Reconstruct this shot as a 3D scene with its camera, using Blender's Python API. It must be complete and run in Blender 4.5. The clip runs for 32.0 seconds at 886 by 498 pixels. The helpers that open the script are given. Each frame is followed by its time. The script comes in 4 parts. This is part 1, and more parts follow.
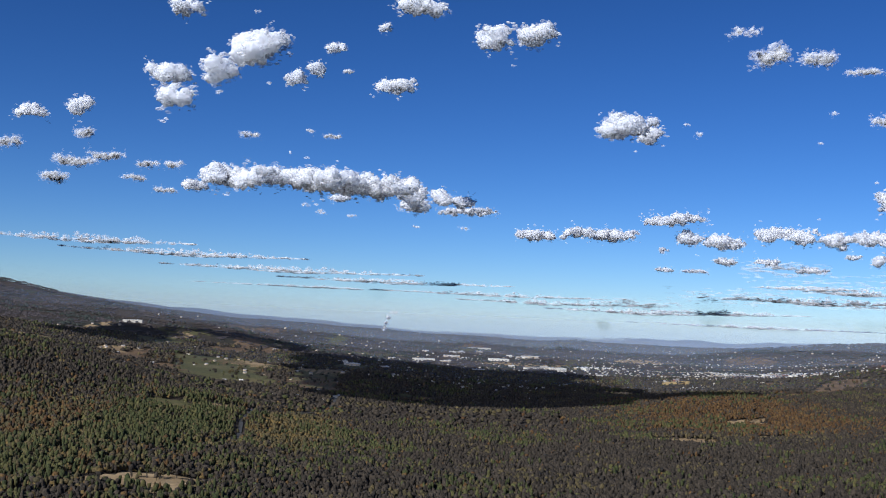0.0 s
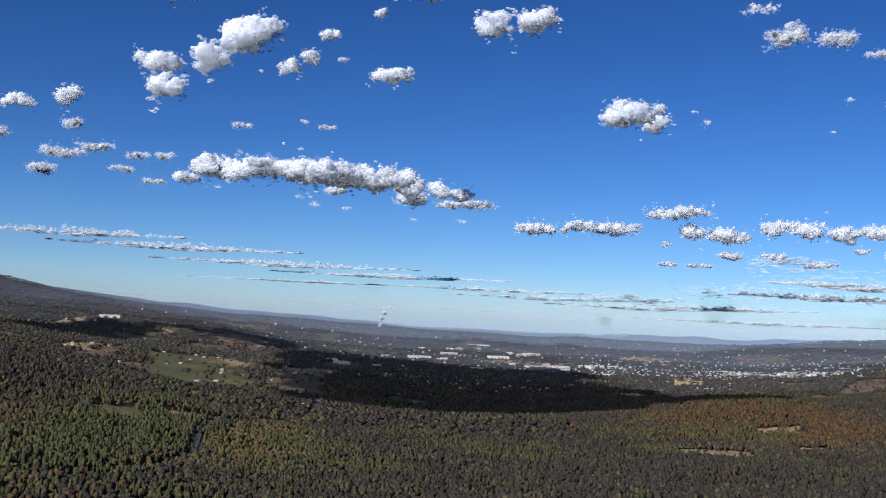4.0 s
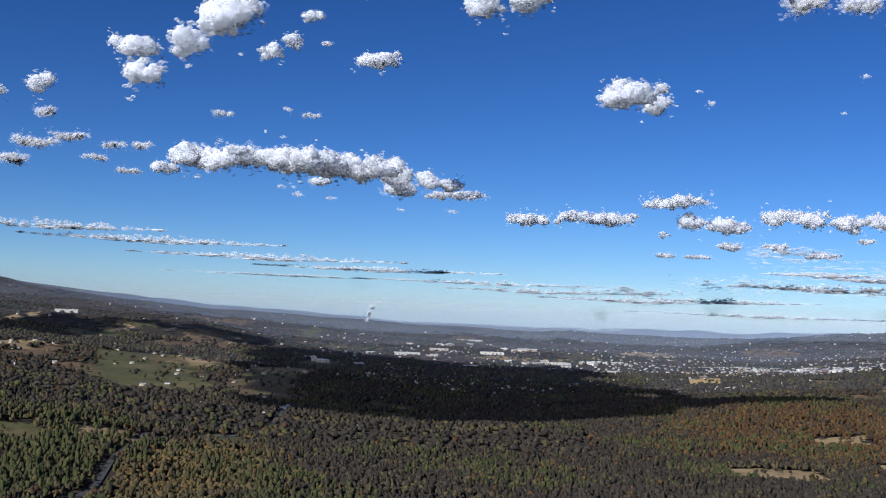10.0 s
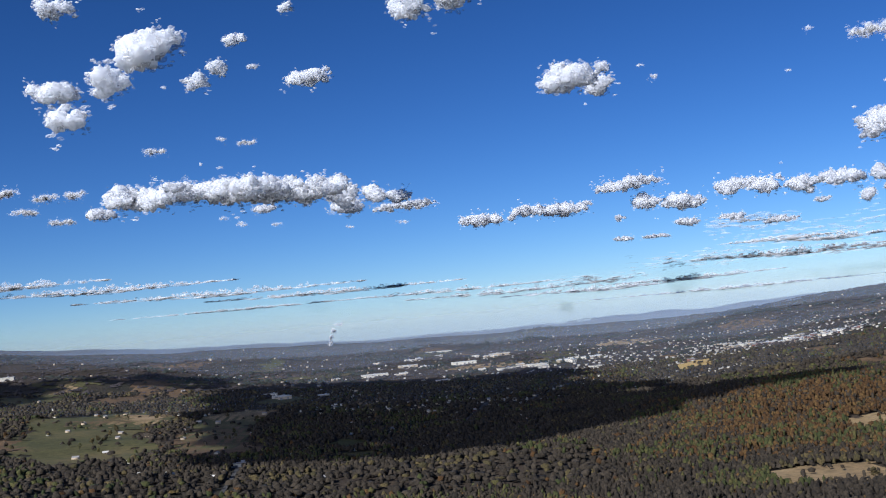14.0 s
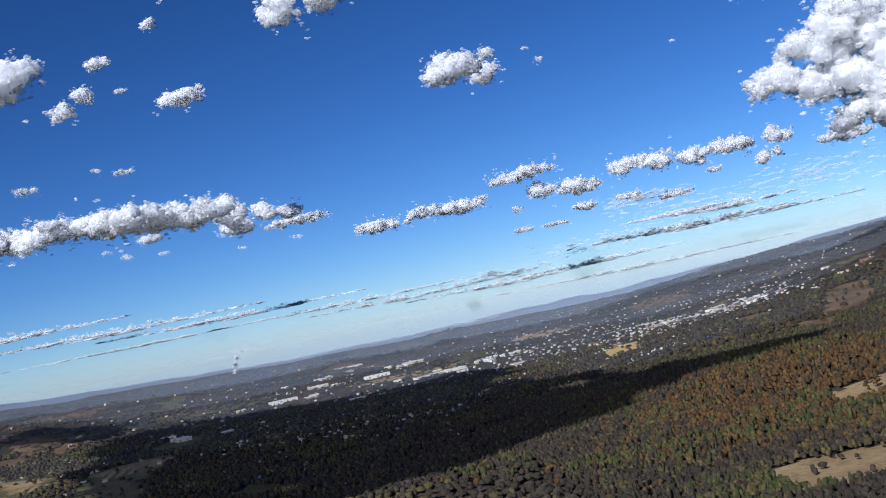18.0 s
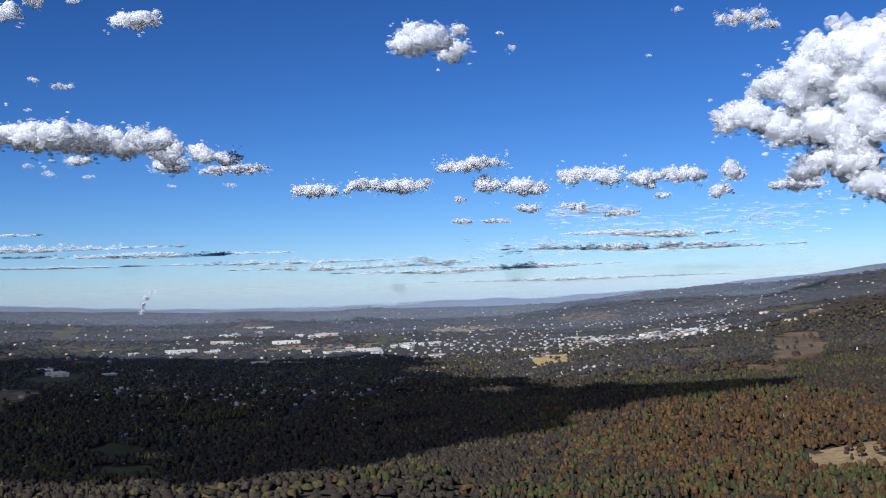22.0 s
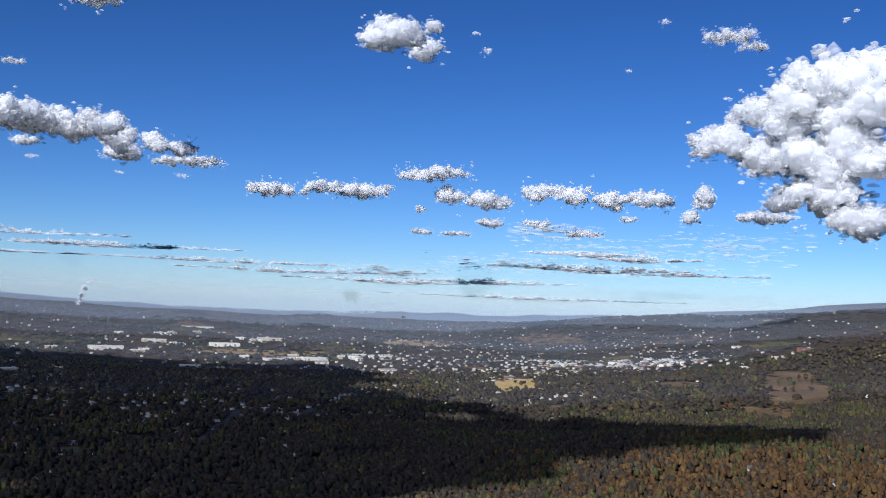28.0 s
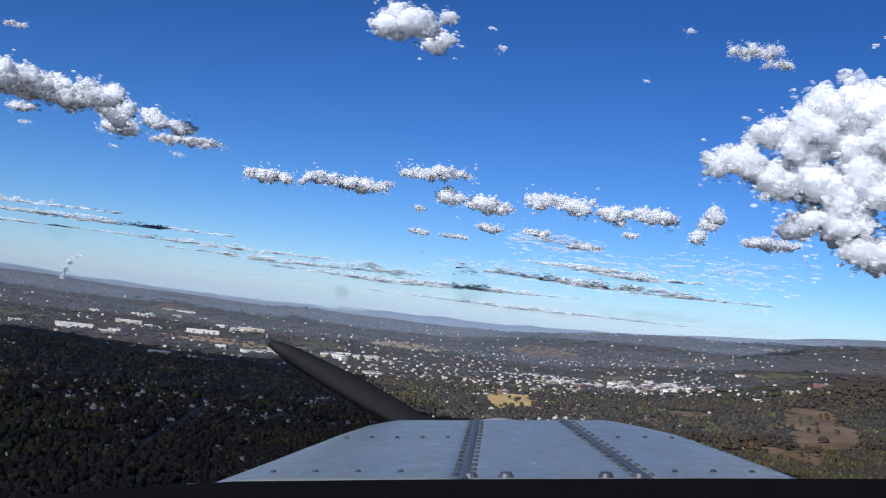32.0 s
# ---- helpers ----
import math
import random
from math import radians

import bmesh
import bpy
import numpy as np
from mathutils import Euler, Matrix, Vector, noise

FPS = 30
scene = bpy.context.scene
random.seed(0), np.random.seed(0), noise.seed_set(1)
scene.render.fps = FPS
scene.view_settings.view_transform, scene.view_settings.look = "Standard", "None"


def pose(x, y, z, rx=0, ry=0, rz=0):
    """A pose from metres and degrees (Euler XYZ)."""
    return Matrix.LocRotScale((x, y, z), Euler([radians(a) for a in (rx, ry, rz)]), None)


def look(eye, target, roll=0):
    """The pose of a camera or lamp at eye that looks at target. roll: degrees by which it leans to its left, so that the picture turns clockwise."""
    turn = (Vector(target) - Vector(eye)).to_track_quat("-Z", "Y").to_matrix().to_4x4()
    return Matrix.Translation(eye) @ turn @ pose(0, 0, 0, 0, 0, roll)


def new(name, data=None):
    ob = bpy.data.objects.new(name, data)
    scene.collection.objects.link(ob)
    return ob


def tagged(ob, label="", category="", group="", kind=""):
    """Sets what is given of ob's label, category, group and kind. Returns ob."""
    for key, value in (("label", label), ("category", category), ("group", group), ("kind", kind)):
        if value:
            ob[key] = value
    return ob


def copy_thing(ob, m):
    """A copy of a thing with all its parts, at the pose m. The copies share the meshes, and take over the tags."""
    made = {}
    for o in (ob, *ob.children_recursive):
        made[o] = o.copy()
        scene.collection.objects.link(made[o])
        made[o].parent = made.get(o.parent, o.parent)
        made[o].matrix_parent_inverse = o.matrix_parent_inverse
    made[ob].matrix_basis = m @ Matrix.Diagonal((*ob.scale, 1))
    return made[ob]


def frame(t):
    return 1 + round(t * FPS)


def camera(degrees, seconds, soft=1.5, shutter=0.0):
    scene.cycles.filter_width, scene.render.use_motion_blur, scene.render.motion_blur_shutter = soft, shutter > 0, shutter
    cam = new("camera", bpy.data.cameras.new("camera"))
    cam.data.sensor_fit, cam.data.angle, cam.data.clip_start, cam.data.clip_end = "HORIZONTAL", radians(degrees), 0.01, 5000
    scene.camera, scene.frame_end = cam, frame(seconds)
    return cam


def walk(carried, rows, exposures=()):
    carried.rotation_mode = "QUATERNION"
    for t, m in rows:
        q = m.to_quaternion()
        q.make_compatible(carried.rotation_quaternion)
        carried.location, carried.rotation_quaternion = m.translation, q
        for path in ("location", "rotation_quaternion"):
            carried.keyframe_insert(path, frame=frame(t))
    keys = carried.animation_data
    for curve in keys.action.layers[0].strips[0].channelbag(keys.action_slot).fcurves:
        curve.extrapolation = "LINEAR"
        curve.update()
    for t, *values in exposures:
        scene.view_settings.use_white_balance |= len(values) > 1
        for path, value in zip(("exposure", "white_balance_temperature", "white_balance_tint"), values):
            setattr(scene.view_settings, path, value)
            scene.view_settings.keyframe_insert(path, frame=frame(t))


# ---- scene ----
cam = camera(44.845, 32.0, soft=1.1)
# seconds, place in metres, heading (clockwise from +Y), pitch and roll in degrees
ROWS = [
    (0.0, 0.00, 0.00, 94.65, -0.023, 3.539, 2.528),
    (0.5, 0.56, 14.12, 94.61, -0.042, 3.531, 2.486),
    (1.0, 1.11, 28.22, 94.56, -0.037, 3.511, 2.637),
    (1.5, 1.63, 42.32, 94.48, -0.037, 3.486, 2.651),
    (2.0, 2.11, 56.40, 94.38, -0.050, 3.449, 2.596),
    (2.5, 2.53, 70.44, 94.24, -0.022, 3.407, 2.633),
    (3.0, 2.89, 84.46, 94.05, 0.013, 3.363, 2.631),
    (3.5, 3.17, 98.44, 93.81, 0.049, 3.339, 2.599),
    (5.5, 3.38, 153.74, 92.14, 0.130, 3.251, 2.601),
    (6.0, 3.29, 167.32, 91.61, 0.185, 3.214, 2.728),
    (6.5, 3.19, 180.77, 91.07, 0.234, 3.191, 2.641),
    (7.0, 3.09, 194.05, 90.54, 0.300, 3.184, 2.598),
    (7.5, 3.04, 207.16, 90.03, 0.336, 3.154, 2.599),
    (8.0, 3.04, 220.06, 89.56, 0.397, 3.153, 2.626),
    (8.5, 3.12, 232.76, 89.14, 0.441, 3.135, 2.546),
    (9.0, 3.27, 245.29, 88.80, 0.496, 3.136, 2.595),
    (9.5, 3.47, 257.73, 88.54, 0.575, 3.122, 2.409),
    (10.0, 3.70, 270.13, 88.39, 0.665, 3.111, 2.277),
    (10.5, 3.96, 282.55, 88.35, 0.739, 3.103, 2.008),
    (11.0, 4.21, 295.07, 88.45, 0.798, 3.087, 1.808),
    (11.5, 4.45, 307.73, 88.69, 0.832, 3.069, 1.663),
    (12.0, 4.66, 320.61, 89.09, 0.876, 3.036, 1.702),
    (12.5, 4.83, 333.75, 89.66, 1.045, 2.953, 1.680),
    (13.0, 4.96, 347.06, 90.32, 1.521, 3.098, -1.134),
    (13.5, 5.07, 360.46, 90.99, 2.127, 3.289, -3.205),
    (14.0, 5.16, 373.84, 91.60, 3.091, 3.583, -5.300),
    (14.5, 5.25, 387.15, 92.08, 3.990, 3.993, -7.438),
    (16.5, 6.48, 440.18, 92.76, 6.368, 3.732, -11.753),
    (17.0, 7.17, 453.51, 92.66, 7.131, 3.522, -12.020),
    (17.5, 8.02, 466.83, 92.43, 7.916, 3.352, -12.117),
    (18.0, 9.02, 480.08, 92.05, 8.537, 3.166, -11.879),
    (18.5, 10.14, 493.21, 91.51, 8.982, 3.077, -11.160),
    (19.0, 11.35, 506.13, 90.87, 9.391, 2.893, -9.824),
    (19.5, 12.62, 518.74, 90.20, 9.793, 2.634, -8.347),
    (20.0, 13.91, 530.96, 89.55, 10.281, 2.395, -6.724),
    (20.5, 15.19, 542.72, 88.98, 10.824, 2.166, -5.265),
    (21.0, 16.46, 554.05, 88.48, 11.327, 2.066, -4.035),
    (21.5, 17.75, 565.01, 88.05, 11.758, 2.067, -2.861),
    (22.0, 19.05, 575.69, 87.67, 12.040, 1.974, -1.722),
    (22.5, 20.39, 586.15, 87.32, 12.323, 2.123, -1.016),
    (23.0, 21.78, 596.45, 86.99, 12.588, 2.485, -0.995),
    (23.5, 23.24, 606.66, 86.66, 12.820, 2.457, -0.921),
    (24.0, 24.76, 616.85, 86.32, 12.998, 2.489, -0.781),
    (24.5, 26.37, 627.07, 85.96, 13.173, 2.539, -0.410),
    (25.0, 28.07, 637.33, 85.59, 13.403, 2.541, -0.193),
    (25.5, 29.85, 647.64, 85.20, 13.688, 2.536, 0.244),
    (27.5, 37.69, 689.19, 83.74, 14.332, 2.622, 1.604),
    (28.0, 39.82, 699.65, 83.44, 14.432, 2.710, 2.229),
    (28.5, 42.01, 710.13, 83.17, 14.500, 2.706, 2.898),
    (29.0, 44.26, 720.63, 82.94, 14.583, 2.758, 3.386),
    (29.5, 46.54, 731.14, 82.74, 14.625, 2.734, 4.184),
    (30.0, 48.87, 741.66, 82.57, 14.681, 2.759, 4.738),
    (30.5, 51.22, 752.20, 82.42, 14.706, 2.852, 5.303),
    (31.0, 53.60, 762.75, 82.29, 14.714, 2.894, 5.985),
    (31.5, 56.00, 773.30, 82.16, 14.654, 2.911, 6.402),
    (32.0, 58.40, 783.85, 82.04, 14.649, 2.924, 6.703),
]

def flown(x, y, z, heading, pitch, roll):
    """The pose of the camera from its place, heading, pitch and roll."""
    h, p = radians(heading), radians(pitch)
    ahead = Vector((math.sin(h) * math.cos(p), math.cos(h) * math.cos(p), math.sin(p)))
    eye = Vector((x, y, z))
    return look(eye, eye + ahead * 100.0, roll)


walk(cam, [(t, flown(*r)) for t, *r in ROWS], exposures=[(0.0, 0.0, 5350.0, 12.0), (32.0, 0.0, 5350.0, 12.0)])

# ---- world and sun ----
SUN_ELEVATION, SUN_HEADING = 35.0, 222.0     # degrees above the horizon, clockwise from +Y
world = bpy.data.worlds.new("world")
scene.world = world
world.use_nodes = True
wn = world.node_tree.nodes
sky = wn.new("ShaderNodeTexSky")
sky.sky_type = 'NISHITA'
sky.sun_disc = False
sky.sun_elevation, sky.sun_rotation = radians(SUN_ELEVATION), radians(SUN_HEADING)
sky.altitude, sky.air_density, sky.dust_density, sky.ozone_density = 3500.0, 1.1, 1.0, 4.0
wn["Background"].inputs["Strength"].default_value = 0.05
deep = wn.new("ShaderNodeHueSaturation")
deep.inputs["Hue"].default_value, deep.inputs["Saturation"].default_value = 0.504, 1.08
deep.inputs["Value"].default_value = 0.85
depth = wn.new("ShaderNodeGamma")      # clear autumn air: pale at the horizon, deep blue higher up
depth.inputs["Gamma"].default_value = 1.3
world.node_tree.links.new(sky.outputs[0], depth.inputs["Color"])
world.node_tree.links.new(depth.outputs[0], deep.inputs["Color"])
world.node_tree.links.new(deep.outputs[0], wn["Background"].inputs["Color"])
sun = new("sun", bpy.data.lights.new("sun", 'SUN'))
sun.data.energy, sun.data.angle, sun.data.color = 5.7, radians(0.5), (1.0, 0.92, 0.82)
sh, se = radians(SUN_HEADING), radians(SUN_ELEVATION)
TO_SUN = Vector((math.sin(sh) * math.cos(se), math.cos(sh) * math.cos(se), math.sin(se)))
sun.matrix_world = look(TO_SUN * 100.0, (0, 0, 0))


# ---- materials ----
def rgb(*c):
    return (*c, 1.0)


def material(name, roughness=0.9, metal=0.0):
    """A new node material; returns it with its nodes, its links and its principled shader."""
    m = bpy.data.materials.new(name)
    m.use_nodes = True
    n, l = m.node_tree.nodes, m.node_tree.links
    p = n["Principled BSDF"]
    p.inputs["Roughness"].default_value, p.inputs["Metallic"].default_value = roughness, metal
    p.inputs["Specular IOR Level"].default_value = 0.3
    return m, n, l, p


def noise_node(n, l, vector, scale, detail=6.0, rough=0.6):
    t = n.new("ShaderNodeTexNoise")
    t.inputs["Scale"].default_value, t.inputs["Detail"].default_value, t.inputs["Roughness"].default_value = scale, detail, rough
    l.new(vector, t.inputs["Vector"])
    return t.outputs["Fac"]


def ramp_node(n, l, fac, *stops):
    r = n.new("ShaderNodeValToRGB")
    e = r.color_ramp.elements
    while len(e) < len(stops):
        e.new(0.5)
    for k, (pos, col) in enumerate(stops):
        e[k].position, e[k].color = pos, rgb(*col)
    l.new(fac, r.inputs[0])
    return r.outputs[0]


def mix_node(n, l, fac, a, b, how='MIX'):
    m = n.new("ShaderNodeMix")
    m.data_type, m.blend_type = 'RGBA', how
    for value, socket in ((fac, m.inputs[0]), (a, m.inputs[6]), (b, m.inputs[7])):
        if isinstance(value, (int, float)):
            socket.default_value = value
        elif isinstance(value, tuple):
            socket.default_value = rgb(*value)
        else:
            l.new(value, socket)
    return m.outputs[2]


def bump_node(n, l, p, height, strength, distance):
    b = n.new("ShaderNodeBump")
    b.inputs["Strength"].default_value, b.inputs["Distance"].default_value = strength, distance
    l.new(height, b.inputs["Height"])
    l.new(b.outputs[0], p.inputs["Normal"])


def earth(name, low, mid, high, size, relief):
    """Grass, soil or leaf litter: three colours mixed at two scales, with relief."""
    m, n, l, p = material(name, 0.95)
    at = n.new("ShaderNodeNewGeometry").outputs["Position"]
    big = ramp_node(n, l, noise_node(n, l, at, 1.0 / size, 5.0, 0.55), (0.36, low), (0.52, mid), (0.66, high))
    fine = ramp_node(n, l, noise_node(n, l, at, 12.0 / size, 6.0, 0.7), (0.3, (0.55, 0.55, 0.55)), (0.7, (1.25, 1.2, 1.15)))
    l.new(mix_node(n, l, 1.0, big, fine, 'MULTIPLY'), p.inputs["Base Color"])
    bump_node(n, l, p, noise_node(n, l, at, 20.0 / size, 6.0, 0.7), 0.6, relief)
    return m


def foliage(name, a, b, c):
    """Leaves or bare twigs: the colour varies from crown to crown and within a crown."""
    m, n, l, p = material(name, 0.9)
    g = n.new("ShaderNodeNewGeometry")
    each = ramp_node(n, l, g.outputs["Random Per Island"], (0.0, a), (0.5, b), (1.0, c))
    fine = ramp_node(n, l, noise_node(n, l, g.outputs["Position"], 0.9, 4.0, 0.7), (0.3, (0.5, 0.5, 0.5)), (0.7, (1.5, 1.5, 1.5)))
    l.new(mix_node(n, l, 1.0, each, fine, 'MULTIPLY'), p.inputs["Base Color"])
    bump_node(n, l, p, noise_node(n, l, g.outputs["Position"], 1.4, 4.0, 0.7), 0.9, 0.8)
    return m


def paint(name, colour, roughness=0.6, dirt=0.25):
    """Painted boards, plaster, sheet roofing or shingle, varied from piece to piece, with stains."""
    m, n, l, p = material(name, roughness)
    info = n.new("ShaderNodeObjectInfo").outputs["Random"]
    at = n.new("ShaderNodeNewGeometry").outputs["Position"]
    tone = ramp_node(n, l, info, (0.0, tuple(0.75 * v for v in colour)), (1.0, tuple(min(0.9, 1.15 * v) for v in colour)))
    stain = ramp_node(n, l, noise_node(n, l, at, 0.5, 6.0, 0.65), (0.3, (1 - dirt,) * 3), (0.7, (1.0, 1.0, 1.0)))
    l.new(mix_node(n, l, 1.0, tone, stain, 'MULTIPLY'), p.inputs["Base Color"])
    return m


GROUND = earth("woodland_ground", (0.027, 0.025, 0.013), (0.048, 0.035, 0.021), (0.068, 0.049, 0.031), 130.0, 2.5)
PASTURE = earth("pasture_grass", (0.062, 0.064, 0.020), (0.092, 0.086, 0.028), (0.130, 0.106, 0.040), 60.0, 0.3)
STRAW = earth("straw_field", (0.234, 0.162, 0.077), (0.297, 0.211, 0.099), (0.342, 0.252, 0.135), 40.0, 0.3)
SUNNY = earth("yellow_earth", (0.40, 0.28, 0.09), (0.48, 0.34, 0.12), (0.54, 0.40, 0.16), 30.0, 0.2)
HEATH = earth("dry_hillside", (0.10, 0.065, 0.032), (0.145, 0.092, 0.042), (0.18, 0.12, 0.06), 40.0, 0.5)
ASPHALT = earth("asphalt", (0.055, 0.055, 0.053), (0.07, 0.07, 0.067), (0.095, 0.09, 0.085), 20.0, 0.02)
EVERGREEN = foliage("pine_needles", (0.035, 0.042, 0.011), (0.056, 0.060, 0.016), (0.090, 0.078, 0.022))
AUTUMN = foliage("autumn_leaves", (0.060, 0.030, 0.009), (0.090, 0.047, 0.014), (0.125, 0.073, 0.021))
BARE = foliage("bare_twigs", (0.027, 0.021, 0.013), (0.041, 0.031, 0.019), (0.060, 0.046, 0.029))
GOLDEN = foliage("golden_leaves", (0.085, 0.058, 0.017), (0.125, 0.085, 0.024), (0.16, 0.105, 0.03))
OLIVE = foliage("fading_leaves", (0.056, 0.047, 0.018), (0.080, 0.062, 0.023), (0.108, 0.080, 0.030))



def vapour(name, cover, body, grain, thin):
    """Cloud. Thick cloud evens out its light within; thin vapour scatters it the same way to all sides, and lets the sky show where it is torn."""
    m, n, l, p = material(name, 1.0)
    at = n.new("ShaderNodeNewGeometry").outputs["Position"]
    inner, both, clear, veil = (n.new("ShaderNode" + k) for k in ("BsdfTranslucent", "MixShader", "BsdfTransparent", "MixShader"))
    rags = n.new("ShaderNodeMapRange")
    rags.inputs["From Min"].default_value, rags.inputs["From Max"].default_value = cover, cover + 0.2
    rags.inputs["To Min"].default_value, rags.inputs["To Max"].default_value = 0.0, body
    l.new(noise_node(n, l, at, grain, 6.0, 0.7), rags.inputs["Value"])
    share = rags.outputs[0]
    inner.inputs[0].default_value = rgb(0.95, 0.95, 0.95)
    if thin:
        skin, much = n.new("ShaderNodeBsdfDiffuse"), n.new("ShaderNodeAttribute")
        skin.inputs[0].default_value = rgb(0.95, 0.95, 0.95)
        for shader, way in ((skin, TO_SUN), (inner, -TO_SUN)):
            lit = n.new("ShaderNodeCombineXYZ")
            for k in range(3):
                lit.inputs[k].default_value = way[k]
            l.new(lit.outputs[0], shader.inputs["Normal"])
        l.new(skin.outputs[0], both.inputs[1])
        both.inputs[0].default_value = 0.5
        much.attribute_name = "thickness"
        times = n.new("ShaderNodeMath")
        times.operation = 'MULTIPLY'
        l.new(share, times.inputs[0]), l.new(much.outputs["Fac"], times.inputs[1])
        share = times.outputs[0]
        n.remove(p)
    else:
        p.inputs["Base Color"].default_value = rgb(0.97, 0.97, 0.97)
        p.inputs["Subsurface Weight"].default_value, p.inputs["Subsurface Scale"].default_value = 1.0, 150.0
        p.inputs["Subsurface Radius"].default_value = (1.0, 1.0, 1.0)
        p.inputs["Specular IOR Level"].default_value = 0.0
        both.inputs[0].default_value = 0.15
        l.new(p.outputs[0], both.inputs[1])
    l.new(inner.outputs[0], both.inputs[2])
    l.new(share, veil.inputs[0]), l.new(clear.outputs[0], veil.inputs[1]), l.new(both.outputs[0], veil.inputs[2])
    l.new(veil.outputs[0], n["Material Output"].inputs["Surface"])
    return m


CLOUD = vapour("cloud_vapour", 0.16, 1.0, 0.05, False)
OVERHEAD = vapour("overhead_cloud_vapour", 0.16, 0.62, 0.02, False)
FRINGE = vapour("cloud_edge_vapour", 0.30, 1.0, 0.06, True)
WISP = vapour("thin_cloud_vapour", 0.36, 0.62, 0.06, True)
LAYER = vapour("layer_cloud_vapour", 0.30, 0.45, 0.03, True)
WHITE_WALL = paint("white_siding", (0.80, 0.72, 0.56))
TAN_WALL = paint("tan_siding", (0.58, 0.46, 0.30))
BRICK_WALL = paint("red_brick", (0.28, 0.13, 0.09))
GREY_WALL = paint("grey_siding", (0.42, 0.43, 0.44))
DARK_ROOF = paint("dark_shingle", (0.09, 0.085, 0.08), 0.9)
PALE_ROOF = paint("pale_shingle", (0.32, 0.30, 0.27), 0.85)
SHEET_ROOF = paint("white_sheet_roof", (0.78, 0.74, 0.64), 0.5, 0.15)
DOOR = paint("painted_door", (0.12, 0.06, 0.05))
# far trees: distance haze mixed into the leaf colours, greyer than near by
HAZED_WOOD = foliage("hazed_bare_twigs", (0.044, 0.036, 0.034), (0.058, 0.047, 0.043), (0.078, 0.062, 0.055))
HAZED_PINE = foliage("hazed_pine_needles", (0.026, 0.031, 0.024), (0.034, 0.040, 0.030), (0.046, 0.050, 0.038))
# the blue here is distance haze put into the forest's colour
RIDGE = earth("hazed_ridge_forest", (0.050, 0.062, 0.085), (0.060, 0.074, 0.100), (0.070, 0.084, 0.110), 400.0, 6.0)


# ---- helpers for things ----
def part(name, bm, mat, parent=None, label="", smooth=False):
    """Links a bmesh as one mesh object, under a thing or a part."""
    me = bpy.data.meshes.new(name)
    bm.to_mesh(me)
    bm.free()
    me.materials.append(mat)
    if smooth:
        me.shade_smooth()
    ob = new(name, me)
    ob.parent = parent
    return tagged(ob, label)


def sheet(name, verts, faces, mat, smooth=True):
    """Links arrays of vertices and of triangles or quads as one mesh object."""
    me = bpy.data.meshes.new(name)
    verts, faces = np.asarray(verts, np.float32), np.asarray(faces, np.int32)
    k = faces.shape[1]
    me.vertices.add(len(verts))
    me.vertices.foreach_set("co", verts.ravel())
    me.loops.add(faces.size)
    me.loops.foreach_set("vertex_index", faces.ravel())
    me.polygons.add(len(faces))
    me.polygons.foreach_set("loop_start", np.arange(0, faces.size, k, dtype=np.int32))
    me.materials.append(mat)
    me.update(calc_edges=True)
    if smooth:
        me.shade_smooth()
    return new(name, me)


def box(bm, x0, y0, z0, x1, y1, z1):
    made = bmesh.ops.create_cube(bm, size=1.0, matrix=Matrix.Translation(((x0 + x1) / 2, (y0 + y1) / 2, (z0 + z1) / 2)) @ Matrix.Diagonal((x1 - x0, y1 - y0, z1 - z0, 1)))
    return made["verts"]



def waves(x, y, size, seed):
    """Smooth rolling variation between about -1 and 1, of that size in metres."""
    r = np.random.default_rng(seed)
    total = 0.0
    for k in range(5):
        a, f, ph = r.uniform(0, 2 * np.pi), (0.6 + 0.35 * k) * 2 * np.pi / size, r.uniform(0, 6.28)
        total = total + np.sin((x * np.cos(a) + y * np.sin(a)) * f + ph + 0.8 * np.sin((y * np.cos(a) - x * np.sin(a)) * f * 0.6 + ph))
    return total / 3.2


# ---- the land ----
HILLS = [(300, 1150, 15, 110, 120), (560, 1560, 10, 90, 160), (840, 1740, 38, 150, 170), (-340, 880, 24, 130, 150), (-450, 1950, 22, 220, 130), (-700, 2550, 22, 300, 160), (-300, 2750, 22, 260, 110), (230, 3200, 16, 350, 110),
         (-950, 3350, 22, 420, 200), (950, 2950, 22, 320, 140), (1350, 2500, 35, 260, 220), (480, 1240, 8, 80, 60),
         (60, 1760, 5, 160, 90), (1500, 3400, 30, 700, 300), (-1900, 3900, 50, 500, 250), (420, 4500, 22, 1500, 130)]


def land(x, y):
    """Height of the ground: a broad valley with rolling ground and some hills."""
    x, y = np.asarray(x, float), np.asarray(y, float)
    dx, dy = x - 20.0, y - 300.0
    d = np.hypot(dx, dy)
    a = np.clip(np.degrees(np.arctan2(dx, dy)) - 6.8, -42, 42)
    z = d * np.tan(np.radians(0.0019 * a * a))
    z = z + 2.5 * waves(x, y, 420.0, 3) + 1.0 * waves(x, y, 160.0, 4) + 5.0 * waves(x, y, 520.0, 6) * np.clip((d - 1300) / 1200, 0, 1) + 6.0 * waves(x, y, 1500.0, 5) * np.clip((d - 1500) / 2000, 0, 1)
    for hx, hy, h, sx, sy in HILLS:
        z = z + h * np.exp(-((x - hx) / sx) ** 2 - ((y - hy) / sy) ** 2)
    return z


